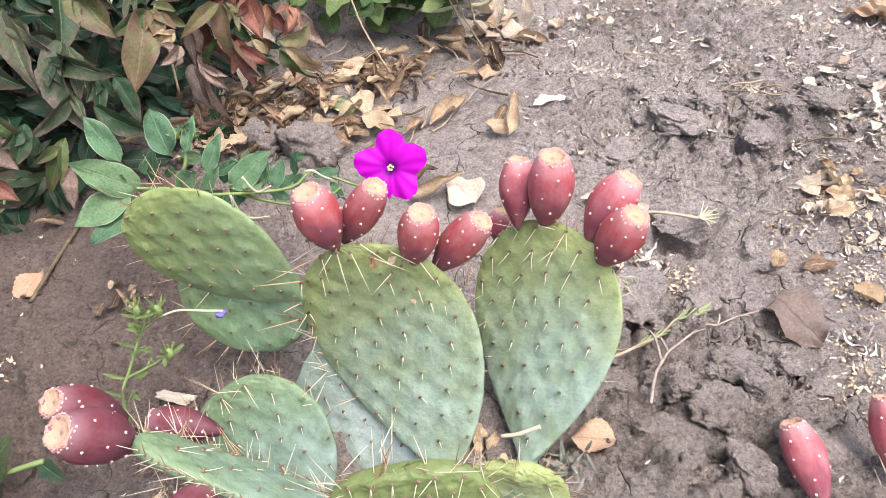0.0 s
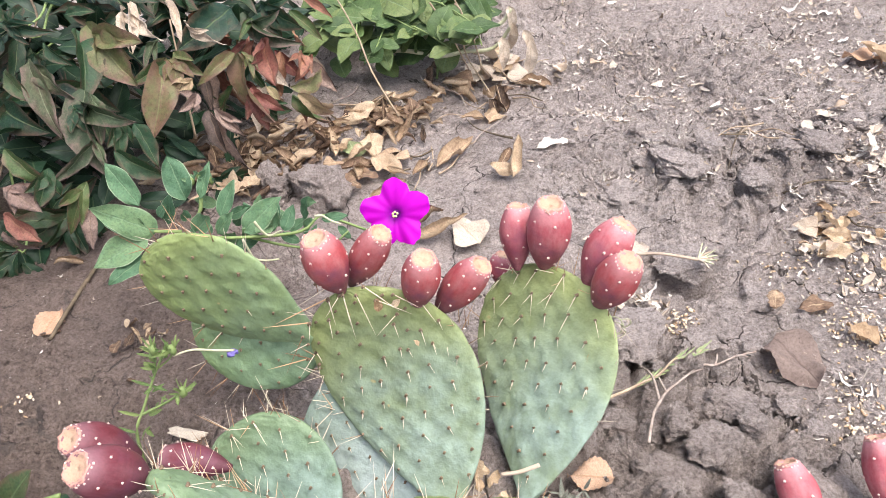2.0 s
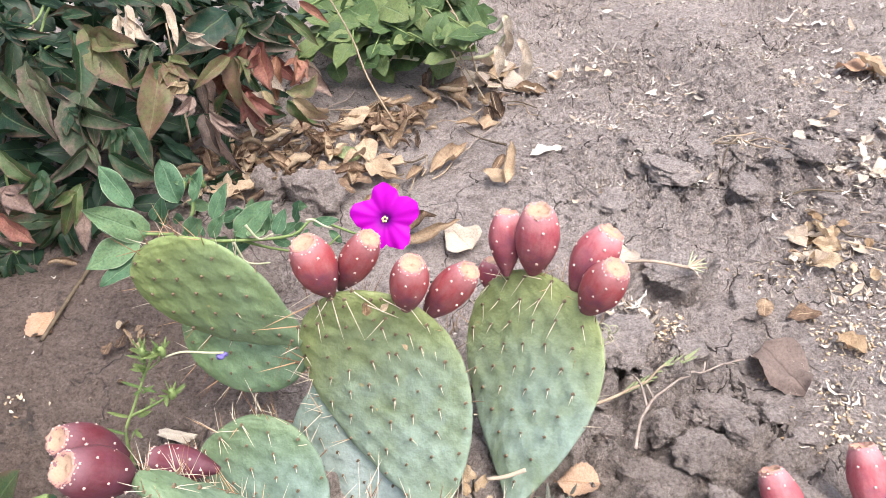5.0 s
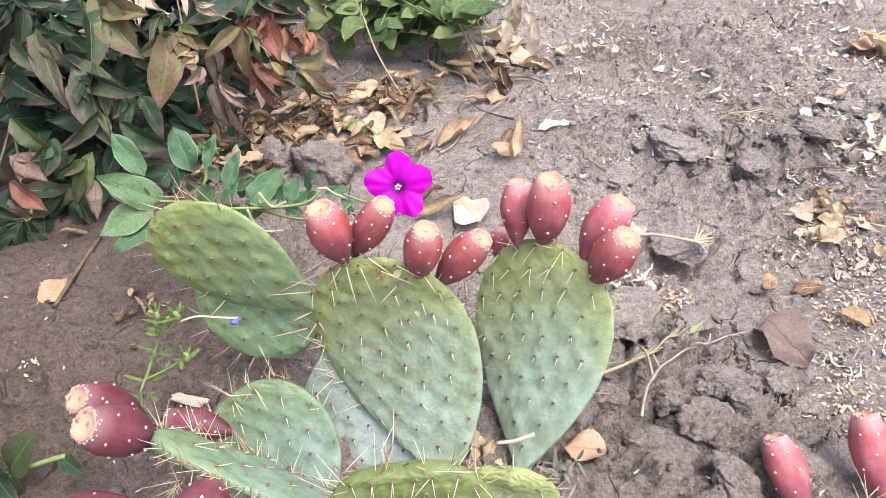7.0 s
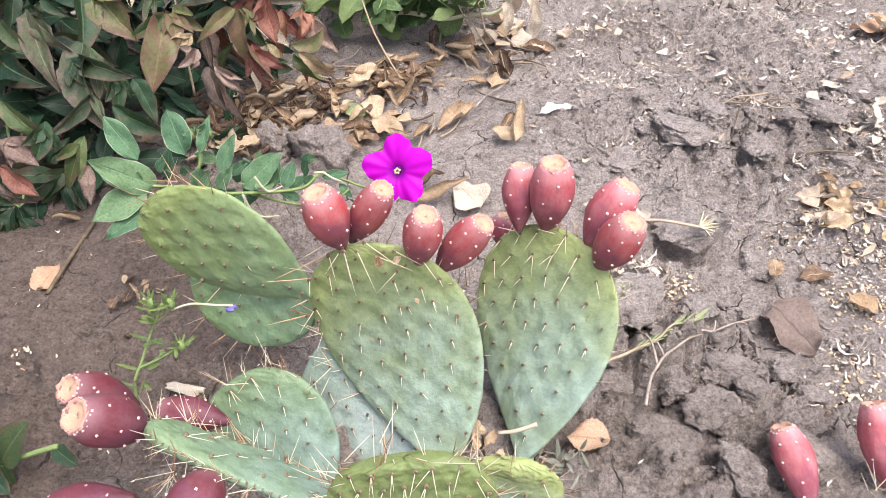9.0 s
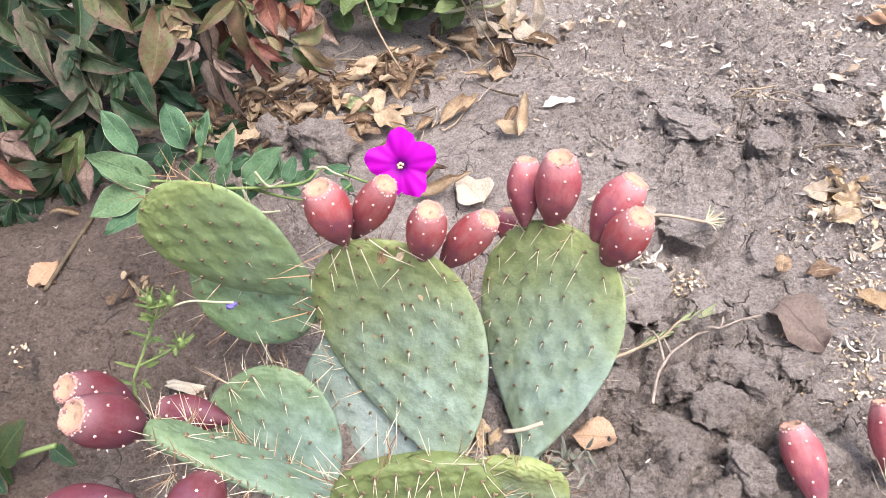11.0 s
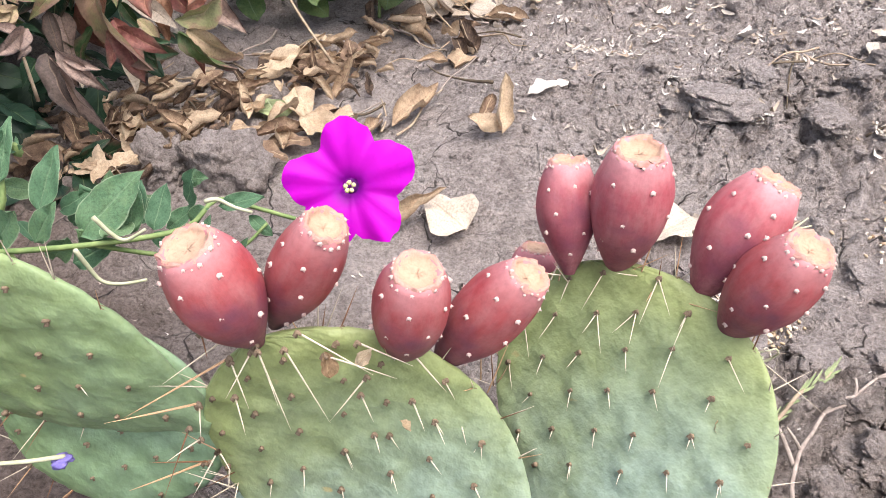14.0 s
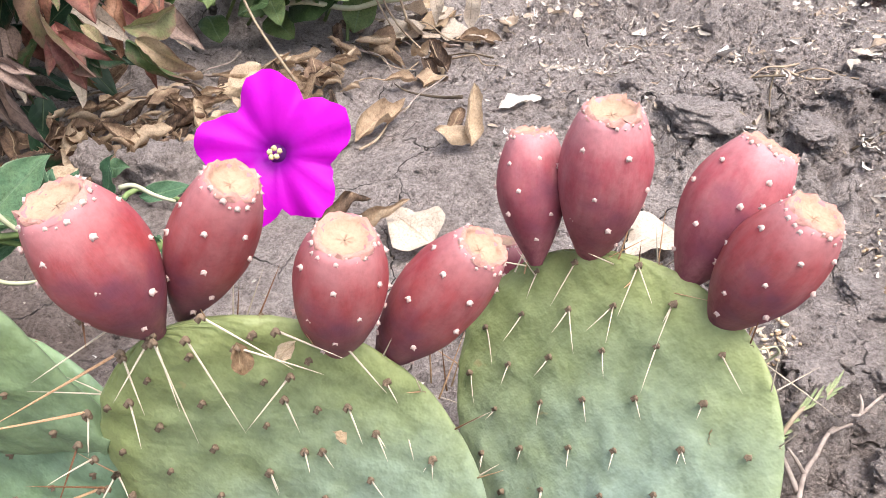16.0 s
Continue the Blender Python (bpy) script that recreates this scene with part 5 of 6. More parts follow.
# ---- fallen leaves ----
LEAF_KINDS = {
    "dry": leaf_set("dry_leaf", DRY, 8, 0.52, 40, curl=(1.3, 3.0), droop=(-0.5, 0.9), wave=(0.2, 0.9), ny=12, nx=8, crumple=1.1),
    "flat": leaf_set("dry_leaf", DRY, 5, 0.55, 41, fold=(0.0, 0.5), droop=(-0.5, 0.7), wave=(0.3, 0.9), ny=12, nx=8, crumple=1.4),
    "birch": leaf_set("birch_leaf", BIRCH, 2, 0.78, 42, belly=0.33, fold=0.2, droop=0.1, wave=0.9, notch=0.13, ny=18, nx=8, point=0.95),
    "pale": leaf_set("pale_leaf", PALE, 3, 0.85, 43, belly=0.28, point=1.0, fold=0.3, droop=0.1, wave=0.5, ny=12, nx=8, crumple=1.0),
    "white": leaf_set("white_petal", WHITE, 4, 0.55, 44, fold=0.2, droop=0.1, wave=0.5, crumple=1.1),
    "slate": leaf_set("grey_leaf", SLATE, 1, 0.9, 45, belly=0.40, fold=0.14, droop=0.05, wave=0.9, notch=0.02, ny=18, nx=12, crumple=0.9, point=0.72),
    "yellow": leaf_set("yellow_leaf", YELLOW, 3, 0.7, 46, fold=(0.1, 0.8), droop=(-0.3, 0.6), wave=0.5, ny=14, nx=10, crumple=1.6),
    "lime": leaf_set("lime_leaf", LIME, 1, 0.8, 47, belly=0.5, fold=0.06, droop=0.1, wave=0.5),
}
LEAF_TAGS = {
    "dry": ("curled brown dry leaf lying on the soil", "dry leaf"), "flat": ("flattened tan dry leaf lying on the soil", "dry leaf"),
    "birch": ("orange-tan toothed fallen leaf on the soil", "fallen leaf"), "pale": ("pale cream dry leaf on the soil", "fallen leaf"),
    "white": ("small white papery petal on the soil", "petal"), "slate": ("large grey-brown dead leaf flat on the soil", "fallen leaf"),
    "yellow": ("crumpled yellow dry leaf on the soil", "fallen leaf"), "lime": ("pale green fallen leaf on the soil", "fallen leaf"),
}


def drop_leaf(kind, x, y, length, heading, pitch=0.0, roll=0.0, lift=0.004, pick=0):
    sets = LEAF_KINDS[kind]
    ob = new(sets[0].name.split(".")[0], sets[pick % len(sets)])
    ob.matrix_world = pose(x, y, gz(x, y) + lift, pitch, roll, heading) @ Matrix.Scale(length, 4) @ Matrix.Translation((0, -0.45, 0))
    label, cat = LEAF_TAGS[kind]
    return tagged(ob, label, cat, group=f"{cat}s on the ground")


drop_leaf("birch", -0.468, 0.841, 0.062, -8, 8, 12, 0.010)
drop_leaf("birch", 0.303, 0.565, 0.056, 80, -3, 6, 0.020, 1)
drop_leaf("slate", 0.606, 0.764, 0.094, 200, 4, -5, 0.016)
drop_leaf("pale", 0.160, 1.03, 0.07, 35, 14, -12, 0.02)
drop_leaf("dry", 0.105, 1.03, 0.09, -70, 0, 10, 0.014, 1)
drop_leaf("dry", 0.085, 1.06, 0.08, -50, 0, -10, 0.014, 3)
drop_leaf("lime", -0.062, 1.30, 0.065, 20, 5, 8, 0.012)
drop_leaf("dry", 0.243, 1.175, 0.07, 10, 35, 20, 0.03, 6)
drop_leaf("flat", 0.226, 1.165, 0.05, 70, 30, -30, 0.024, 2)
drop_leaf("dry", 0.228, 1.205, 0.06, -20, 10, 20, 0.018, 5)
drop_leaf("white", 0.315, 1.262, 0.055, 120, 5, 5, 0.010)
drop_leaf("white", 0.345, 1.275, 0.04, 100, 5, 5, 0.010, 1)
drop_leaf("flat", 0.25, 1.655, 0.08, -60, 10, 5, 0.014)
drop_leaf("pale", 0.285, 1.63, 0.07, -90, 0, 10, 0.012, 1)
drop_leaf("dry", 0.315, 1.58, 0.08, -120, 0, 10, 0.014, 2)
drop_leaf("dry", 0.135, 1.255, 0.10, -40, 0, 10, 0.014, 4)
drop_leaf("flat", 0.225, 1.44, 0.10, -25, 0, 10, 0.012, 2)
drop_leaf("dry", 0.235, 1.47, 0.08, 15, 0, 10, 0.016, 6)
drop_leaf("yellow", 0.725, 0.955, 0.048, -100, 5, 8, 0.012)
drop_leaf("yellow", 0.745, 1.00, 0.04, 60, 5, 8, 0.012, 1)
drop_leaf("yellow", 0.735, 1.035, 0.04, -60, 5, 8, 0.010, 2)
drop_leaf("yellow", 0.715, 0.80, 0.05, 40, 5, 10, 0.012, 2)
drop_leaf("flat", 0.675, 0.865, 0.055, 100, 0, 6, 0.010, 1)
drop_leaf("flat", 0.62, 0.88, 0.05, 160, 0, 6, 0.008, 3)
drop_leaf("white", 0.375, 1.01, 0.05, 80, 5, 5, 0.014, 2)
drop_leaf("pale", 0.41, 0.985, 0.075, 120, 5, 8, 0.016, 3)
drop_leaf("flat", 1.08, 1.60, 0.12, 40, 10, 15, 0.02, 0)
drop_leaf("birch", 1.05, 1.63, 0.09, 80, 10, 15, 0.02, 1)
drop_leaf("dry", -0.49, 0.985, 0.07, -60, 0, 10, 0.014, 0)


def scatter_leaves(n, cx, cy, rx, ry, kinds, lo, hi, seed, lift=0.012):
    r = np.random.default_rng(seed)
    for k in range(n):
        x, y = cx + r.normal(0, rx), cy + r.normal(0, ry)
        drop_leaf(kinds[r.integers(len(kinds))], x, y, r.uniform(lo, hi), r.uniform(0, 360), r.normal(0, 16), r.normal(0, 22), lift * r.uniform(0.7, 2.2), int(r.integers(8)))


scatter_leaves(16, -0.34, 0.80, 0.05, 0.05, ("dry", "flat"), 0.012, 0.028, 69, 0.006)
scatter_leaves(80, -0.005, 1.425, 0.045, 0.045, ("dry", "dry", "dry", "flat"), 0.03, 0.06, 60, 0.016)
scatter_leaves(46, -0.22, 1.34, 0.09, 0.08, ("dry", "dry", "dry", "flat"), 0.035, 0.07, 61)
scatter_leaves(22, -0.13, 1.30, 0.09, 0.05, ("dry", "dry", "flat"), 0.03, 0.055, 71, 0.012)
scatter_leaves(16, 0.0, 1.22, 0.05, 0.05, ("dry", "flat"), 0.04, 0.08, 62)
scatter_leaves(18, 0.17, 1.55, 0.06, 0.06, ("dry", "dry", "flat", "pale"), 0.05, 0.09, 63)
scatter_leaves(40, -0.26, 1.22, 0.08, 0.06, ("dry", "dry", "flat"), 0.04, 0.08, 64)
scatter_leaves(26, 0.93, 1.58, 0.06, 0.05, ("white", "pale", "white"), 0.008, 0.024, 65)
scatter_leaves(14, 0.74, 0.98, 0.05, 0.06, ("white", "yellow", "pale"), 0.010, 0.026, 66)
scatter_leaves(14, 0.35, 1.62, 0.08, 0.04, ("white", "pale"), 0.015, 0.04, 67)
scatter_leaves(16, 0.885, 1.22, 0.025, 0.03, ("white", "white", "pale"), 0.008, 0.024, 72)
scatter_leaves(12, 0.745, 1.01, 0.03, 0.025, ("pale", "yellow", "yellow", "flat"), 0.018, 0.04, 73, 0.010)
scatter_leaves(16, 0.95, 1.2, 0.10, 0.12, ("white", "pale"), 0.015, 0.05, 68)


# ---- litter and crumbs nobody could count ----
def build_flakes():
    r = np.random.default_rng(70)
    spots = [(0.42, 0.86, 0.018, 70, 1.7), (0.78, 0.90, 0.06, 150, 1.2), (0.76, 1.0, 0.05, 120, 1.3), (0.66, 0.70, 0.03, 35, 1.0), (0.93, 1.57, 0.07, 60, 1.2), (0.73, 0.98, 0.06, 60, 1.0), (0.72, 0.82, 0.05, 45, 1.0), (0.5, 1.45, 0.16, 90, 0.9), (0.35, 1.62, 0.12, 60, 1.0), (0.95, 1.2, 0.15, 70, 1.0), (0.68, 0.64, 0.05, 40, 1.0), (1.1, 1.9, 0.25, 120, 1.2), (0.7, 1.75, 0.3, 160, 1.0), (-0.45, 0.75, 0.15, 60, 0.7), (0.2, 0.9, 0.2, 40, 0.7)]
    pts = [(cx + r.normal(0, s), cy + r.normal(0, s), k) for cx, cy, s, n, k in spots for _ in range(int(n * 1.8))]
    pts += [(r.uniform(0.1, 1.3), r.uniform(0.5, 2.1), 0.7) for _ in range(520)] + [(r.uniform(-0.6, 0.1), r.uniform(0.45, 1.2), 0.55) for _ in range(130)]
    pts += [(r.uniform(0.3, 1.4), r.uniform(1.1, 2.1), 0.95) for _ in range(1700)]
    for cx, cy in [(1.045, 1.915), (0.893, 1.557), (0.856, 1.255), (0.875, 1.215), (0.526, 1.621), (0.469, 1.668), (0.523, 1.466), (0.404, 1.672), (0.819, 1.764), (0.695, 1.292), (1.052, 1.716)] + [(r.uniform(0.4, 1.4), r.uniform(1.05, 2.1)) for _ in range(80)]:
        spot = r.uniform(0.006, 0.024)
        pts += [(cx + r.normal(0, 1.4 * spot), cy + r.normal(0, spot), 1.35) for _ in range(int(spot * 2100))]
    xs = np.array([p[0] for p in pts])
    zs = ground_height(xs, np.array([p[1] for p in pts]))
    verts, faces = [], []
    for (x, y, k), z in zip(pts, zs):
        s = k * 0.0026 * math.exp(r.normal(-0.1, 0.55))
        m = pose(x, y, float(z) + 0.0015 + s * 0.25, r.normal(0, 20), r.normal(0, 25), r.uniform(0, 360))
        bend, wid, o = r.uniform(0.0, 1.3), r.uniform(0.18, 0.6), len(verts)
        hook = r.normal(0, 0.7)
        for i in range(4):
            v = i / 3 * 2 - 1
            h = wid * (1 - 0.75 * v * v)
            for sx in (-1, 0, 1):
                verts.append(m @ Vector((sx * h * s * r.uniform(0.4, 1.3) + hook * s * v * v, v * s * r.uniform(1.1, 1.7), s * (bend * v * v + r.uniform(0.0, 0.8) * abs(sx) * h))))
        for i in range(3):
            for q in range(2):
                a = o + i * 3 + q
                faces.append((a, a + 1, a + 4, a + 3))
    tagged(new("dry_blossom_litter", mesh_of("litter", verts, faces, LITTER)), "pale dry petals and seed husks scattered over soil", "litter", kind="stuff")


build_flakes()


def build_crumbs():
    r = np.random.default_rng(80)
    base = [np.array(v) for v in ((0, 0, 1), (1, 0, 0), (0, 1, 0), (-1, 0, 0), (0, -1, 0), (0, 0, -0.6), (0.7, 0.7, 0.35), (-0.7, 0.7, 0.35), (-0.7, -0.7, 0.35), (0.7, -0.7, 0.35))]
    tri = [(0, 1, 6), (0, 6, 2), (0, 2, 7), (0, 7, 3), (0, 3, 8), (0, 8, 4), (0, 4, 9), (0, 9, 1), (1, 5, 6), (6, 5, 2), (2, 5, 7), (7, 5, 3), (3, 5, 8), (8, 5, 4), (4, 5, 9), (9, 5, 1)]
    zones = [(0.56, 1.2, 0.18, 0.10, 1600, 0.9), (0.45, 0.68, 0.10, 0.12, 1100, 0.8), (0.9, 1.25, 0.2, 0.12, 1500, 0.9), (0.7, 1.5, 0.35, 0.25, 5000, 0.85), (0.85, 1.8, 0.4, 0.2, 2000, 1.0), (0.45, 0.95, 0.3, 0.25, 1900, 0.7), (-0.4, 0.8, 0.15, 0.15, 1200, 0.65), (0.5, 0.6, 0.2, 0.08, 600, 0.7), (0.3, 1.5, 0.2, 0.15, 700, 0.8)]
    verts, faces = [], []
    for cx, cy, sx, sy, n, k in zones:
        xs, ys = cx + r.normal(0, sx, n), cy + r.normal(0, sy, n)
        for x, y, z in zip(xs, ys, ground_height(xs, ys)):
            s = k * 0.0025 * math.exp(min(0.8, r.normal(0, 0.5)))
            o, sh = len(verts), r.uniform(0.7, 1.3, 3)
            rot = Euler((r.normal(0, 0.4), r.normal(0, 0.4), r.uniform(0, 6.28))).to_matrix()
            for b in base:
                verts.append(Vector((x, y, z + 0.05 * s)) + rot @ Vector(b * sh * s * r.uniform(0.5, 1.3)))
            faces += [tuple(i + o for i in t) for t in tri]
    tagged(new("soil_crumbs", mesh_of("crumbs", verts, faces, CLOD_SOIL)), "loose crumbs of dry grey soil", "soil crumbs", kind="stuff")


build_crumbs()


def build_husks():
    r = np.random.default_rng(88)
    spots = [(0.45, 0.82, 0.015, 0.010, 85), (0.475, 0.845, 0.012, 0.008, 25), (0.63, 0.645, 0.028, 0.018, 60), (0.67, 0.69, 0.02, 0.03, 60), (0.72, 0.80, 0.022, 0.03, 90), (0.745, 0.86, 0.03, 0.03, 70), (0.59, 0.74, 0.010, 0.006, 9), (0.74, 1.00, 0.035, 0.03, 80), (0.66, 0.95, 0.03, 0.02, 30), (-0.43, 0.69, 0.02, 0.012, 16)]
    verts, faces = [], []
    for cx, cy, sx, sy, n in spots:
        for _ in range(n):
            x, y, s = cx + r.normal(0, sx), cy + r.normal(0, sy), r.uniform(0.0018, 0.0038)
            m = pose(x, y, gz(x, y) + 0.5 * s, r.normal(0, 25), r.normal(0, 25), r.uniform(0, 360))
            o, wide = len(verts), r.uniform(0.45, 0.8)
            for k, (v, h) in enumerate(((-1.0, 0.25), (-0.45, 0.85), (0.3, 1.0), (1.0, 0.3))):
                for q in range(6):
                    a = q * math.pi / 3
                    verts.append(m @ Vector((wide * h * s * math.cos(a) * r.uniform(0.85, 1.15), v * s, 0.55 * h * s * math.sin(a) + 0.25 * s * v * v)))
            faces += [(o + k * 6 + q, o + k * 6 + (q + 1) % 6, o + k * 6 + 6 + (q + 1) % 6, o + k * 6 + 6 + q) for k in range(3) for q in range(6)]
            faces += [tuple(o + 5 - q for q in range(6)), tuple(o + 18 + q for q in range(6))]
    tagged(new("seed_husks", mesh_of("husks", verts, faces, HUSK)), "small heaps of tan dry seed husks on soil", "seed husks", kind="stuff")


build_husks()

# ---- clods ----
def small_clods():
    r = np.random.default_rng(85)
    zones = [(0.56, 1.2, 0.14, 0.08, 26), (0.46, 0.66, 0.08, 0.09, 16), (0.85, 1.25, 0.18, 0.1, 20), (0.75, 1.5, 0.3, 0.18, 24)]
    return [(cx + r.normal(0, sx), cy + r.normal(0, sy), r.uniform(0.007, 0.02), r.uniform(0.9, 1.4), r.uniform(0.5, 0.8)) for cx, cy, sx, sy, n in zones for _ in range(n)]


CLODS = [lump_mesh("soil_clod", CLOD_SOIL, s, 0.22, 0.62, 5, (0.5, 0.85)) for s in range(1, 6)]
for k, (x, y, s, sx, h) in enumerate([
    (-0.105, 1.145, 0.058, 1.05, 0.95), (-0.178, 1.155, 0.046, 1.0, 0.9), (0.385, 0.575, 0.046, 1.2, 0.7), (0.495, 0.672, 0.036, 1.2, 0.6), (0.40, 0.79, 0.055, 1.3, 0.5), (0.53, 1.195, 0.046, 1.3, 0.5),
    (0.60, 1.23, 0.034, 1.2, 0.5)] + [(0.785, 1.225, 0.040, 1.3, 0.5), (0.735, 1.21, 0.026, 1.1, 0.7), (0.455, 0.60, 0.042, 1.1, 0.7), (0.47, 0.535, 0.034, 1.1, 0.7), (0.42, 0.64, 0.026, 1.1, 0.8), (0.53, 0.55, 0.036, 1.2, 0.7), (0.59, 0.56, 0.030, 1.2, 0.6), (0.505, 0.962, 0.050, 1.3, 0.35), (0.60, 0.90, 0.03, 1.2, 0.4),
    (0.43, 1.14, 0.04, 1.3, 0.5), (0.66, 1.15, 0.035, 1.2, 0.5), (0.49, 0.79, 0.03, 1.1, 0.5), (0.35, 0.65, 0.028, 1.2, 0.6), (0.255, 1.44, 0.018, 1.2, 0.7), (0.9, 1.33, 0.035, 1.3, 0.5), (1.0, 1.28, 0.04, 1.2, 0.5), (0.56, 0.66, 0.02, 1.0, 0.7), (0.50, 0.62, 0.025, 1.0, 0.6)] + small_clods()):
    ob = new("soil_clod", CLODS[k % 5])
    ob.matrix_world = Matrix.Translation((x, y, gz(x, y) + s * 0.22)) @ pose(0, 0, 0, 0, 0, 67 * k) @ Matrix.Diagonal((s * sx, s, s * h / 0.62, 1))
    tagged(ob, "rough clod of dry grey soil", "soil clod", group="clods on the soil")

# ---- weed with buds, wilted flower and sprigs ----
WEED_LEAVES = leaf_set("leaf", WEEDY, 3, 0.2, 17, fold=(0.1, 0.4), droop=(0.0, 0.4))
WEED = tagged(thing("budding_weed", (-0.245, 0.60, 0.0)), "thin green weed with buds and a wilted violet flower", "weed")
WHOME = Matrix.Translation((0.245, -0.60, 0.0))
for pts, r0, r1 in [
    ([(-0.245, 0.60, 0.0), (-0.235, 0.60, 0.07), (-0.222, 0.615, 0.10), (-0.209, 0.635, 0.128), (-0.192, 0.64, 0.158)], 0.0030, 0.0018),
    ([(-0.228, 0.61, 0.09), (-0.194, 0.61, 0.111), (-0.168, 0.61, 0.130)], 0.0026, 0.0019),
    ([(-0.205, 0.637, 0.135), (-0.202, 0.64, 0.15), (-0.198, 0.64, 0.168)], 0.0015, 0.001),
    ([(-0.20, 0.638, 0.142), (-0.184, 0.64, 0.155), (-0.176, 0.64, 0.168)], 0.0015, 0.001),
    ([(-0.178, 0.64, 0.160), (-0.154, 0.642, 0.168), (-0.130, 0.648, 0.160), (-0.112, 0.655, 0.152)], 0.0015, 0.0022)]:
    under("stem", tube("stem", pts, 0.75 * r0, 0.75 * r1, STEM_GREEN if r1 < 0.002 else STEM_PALE), WEED, WHOME)
for k, p in enumerate([(-0.165, 0.61, 0.132), (-0.198, 0.64, 0.170), (-0.176, 0.64, 0.170), (-0.187, 0.64, 0.164), (-0.203, 0.64, 0.158)]):
    bud_tuft(WEED, WHOME, p, 0.016 if k < 3 else 0.012, 9, 320 + k, WEED_LEAVES)
under("wilted_flower", lump_mesh("wilted_flower", VIOLET, 3, 0.5, 0.7, 3), WEED, WHOME @ Matrix.Translation((-0.114, 0.653, 0.150)) @ Matrix.Diagonal((0.007, 0.005, 0.005, 1)), "wilted violet flower")
for b, t in [((-0.228, 0.61, 0.09), (-0.245, 0.60, 0.11)), ((-0.212, 0.63, 0.12), (-0.235, 0.63, 0.13)), ((-0.212, 0.63, 0.12), (-0.19, 0.62, 0.122)), ((-0.198, 0.64, 0.165), (-0.214, 0.64, 0.175)), ((-0.198, 0.64, 0.165), (-0.203, 0.65, 0.185)), ((-0.2, 0.64, 0.16), (-0.222, 0.64, 0.165)), ((-0.176, 0.64, 0.165), (-0.17, 0.64, 0.184)), ((-0.235, 0.6, 0.07), (-0.257, 0.6, 0.08)), ((-0.165, 0.61, 0.13), (-0.152, 0.61, 0.138))]:
    place_leaf("leaf", WEED_LEAVES[0], WEED, WHOME, b, t, (0, -0.7, 0.7), 0.8)

wr = np.random.default_rng(330)
for k in range(22):
    f = wr.uniform(0.1, 1.0)
    b = Vector((-0.24, 0.60, 0.03)).lerp(Vector((-0.20, 0.638, 0.15)), f) if k % 3 else Vector((-0.228, 0.61, 0.09)).lerp(Vector((-0.17, 0.61, 0.13)), f)
    way = Vector((wr.normal(0, 0.8), wr.normal(-0.2, 0.5), wr.uniform(0.0, 0.9))).normalized() * wr.uniform(0.008, 0.02)
    place_leaf("leaf", WEED_LEAVES[k % 3], WEED, WHOME, b, b + way, (wr.normal(0, 0.4), -0.7, 0.6), 1.3)

SPRIG = tagged(thing("low_green_sprig", (-0.40, 0.52, 0.0)), "low green sprig with pointed leaves on the soil", "plant")
SHOME = Matrix.Translation((0.383, -0.52, 0.0))
SPRIG_LEAVES = leaf_set("leaf", PEONY_TONES["GREEN"], 1, 0.5, 18, fold=0.2, droop=0.2, wave=0.4)
under("stem", tube("stem", [(-0.42, 0.52, 0.0), (-0.37, 0.52, 0.02), (-0.335, 0.52, 0.04), (-0.28, 0.52, 0.065)], 0.0042, 0.003, STEM_GREEN), SPRIG, SHOME)
for b, t in [((-0.36, 0.52, 0.03), (-0.318, 0.53, 0.092)), ((-0.37, 0.52, 0.025), (-0.36, 0.5, 0.075)), ((-0.38, 0.52, 0.02), (-0.345, 0.485, 0.02)), ((-0.285, 0.52, 0.062), (-0.255, 0.50, 0.055)), ((-0.39, 0.52, 0.02), (-0.40, 0.54, 0.08)), ((-0.36, 0.52, 0.03), (-0.35, 0.50, 0.0))]:
    place_leaf("leaf", SPRIG_LEAVES[0], SPRIG, SHOME, b, t, (0, -0.6, 0.8), 1.0)

# ---- twigs, chips and dry stalks ----
def lone_tube(name, pts, r0, r1, mat, label, cat):
    return tagged(new(name, tube(name, pts, r0, r1, mat)), label, cat)


lone_tube("dry_stick", [(-0.455, 0.98, gz(-0.455, 0.98) + 0.004), (-0.452, 0.88, gz(-0.452, 0.88) + 0.004), (-0.448, 0.80, gz(-0.448, 0.80) + 0.003)], 0.004, 0.003, STEM_DARK, "dark thin stick lying on the soil", "stick")
TWIG = [(px, py, max(gz(px, py) + 0.006, pz + 0.004)) for px, py, pz in ((0.375, 0.605, 0.03), (0.381, 0.625, 0.032), (0.388, 0.645, 0.035), (0.394, 0.655, 0.033), (0.410, 0.678, 0.034), (0.428, 0.694, 0.028), (0.450, 0.715, 0.026), (0.468, 0.722, 0.020), (0.487, 0.733, 0.020), (0.522, 0.755, 0.012), (0.553, 0.765, 0.010))]
lone_tube("dry_twig", TWIG, 0.0023, 0.0012, STEM_GREY, "pale grey bent twig on the soil", "twig")
for k, (n, dx, dy, dz) in enumerate(((4, -0.008, 0.014, 0.012), (6, 0.016, 0.000, 0.008), (8, 0.006, 0.014, 0.006), (9, 0.014, -0.006, 0.006))):
    px, py, pz = TWIG[n]
    lone_tube("dry_twig", [(px, py, pz), (px + 0.6 * dx, py + 0.4 * dy, pz + 0.7 * dz), (px + dx, py + dy, pz + dz)], 0.0018, 0.0009, STEM_GREY, "short side shoot broken from a grey twig", "twig")
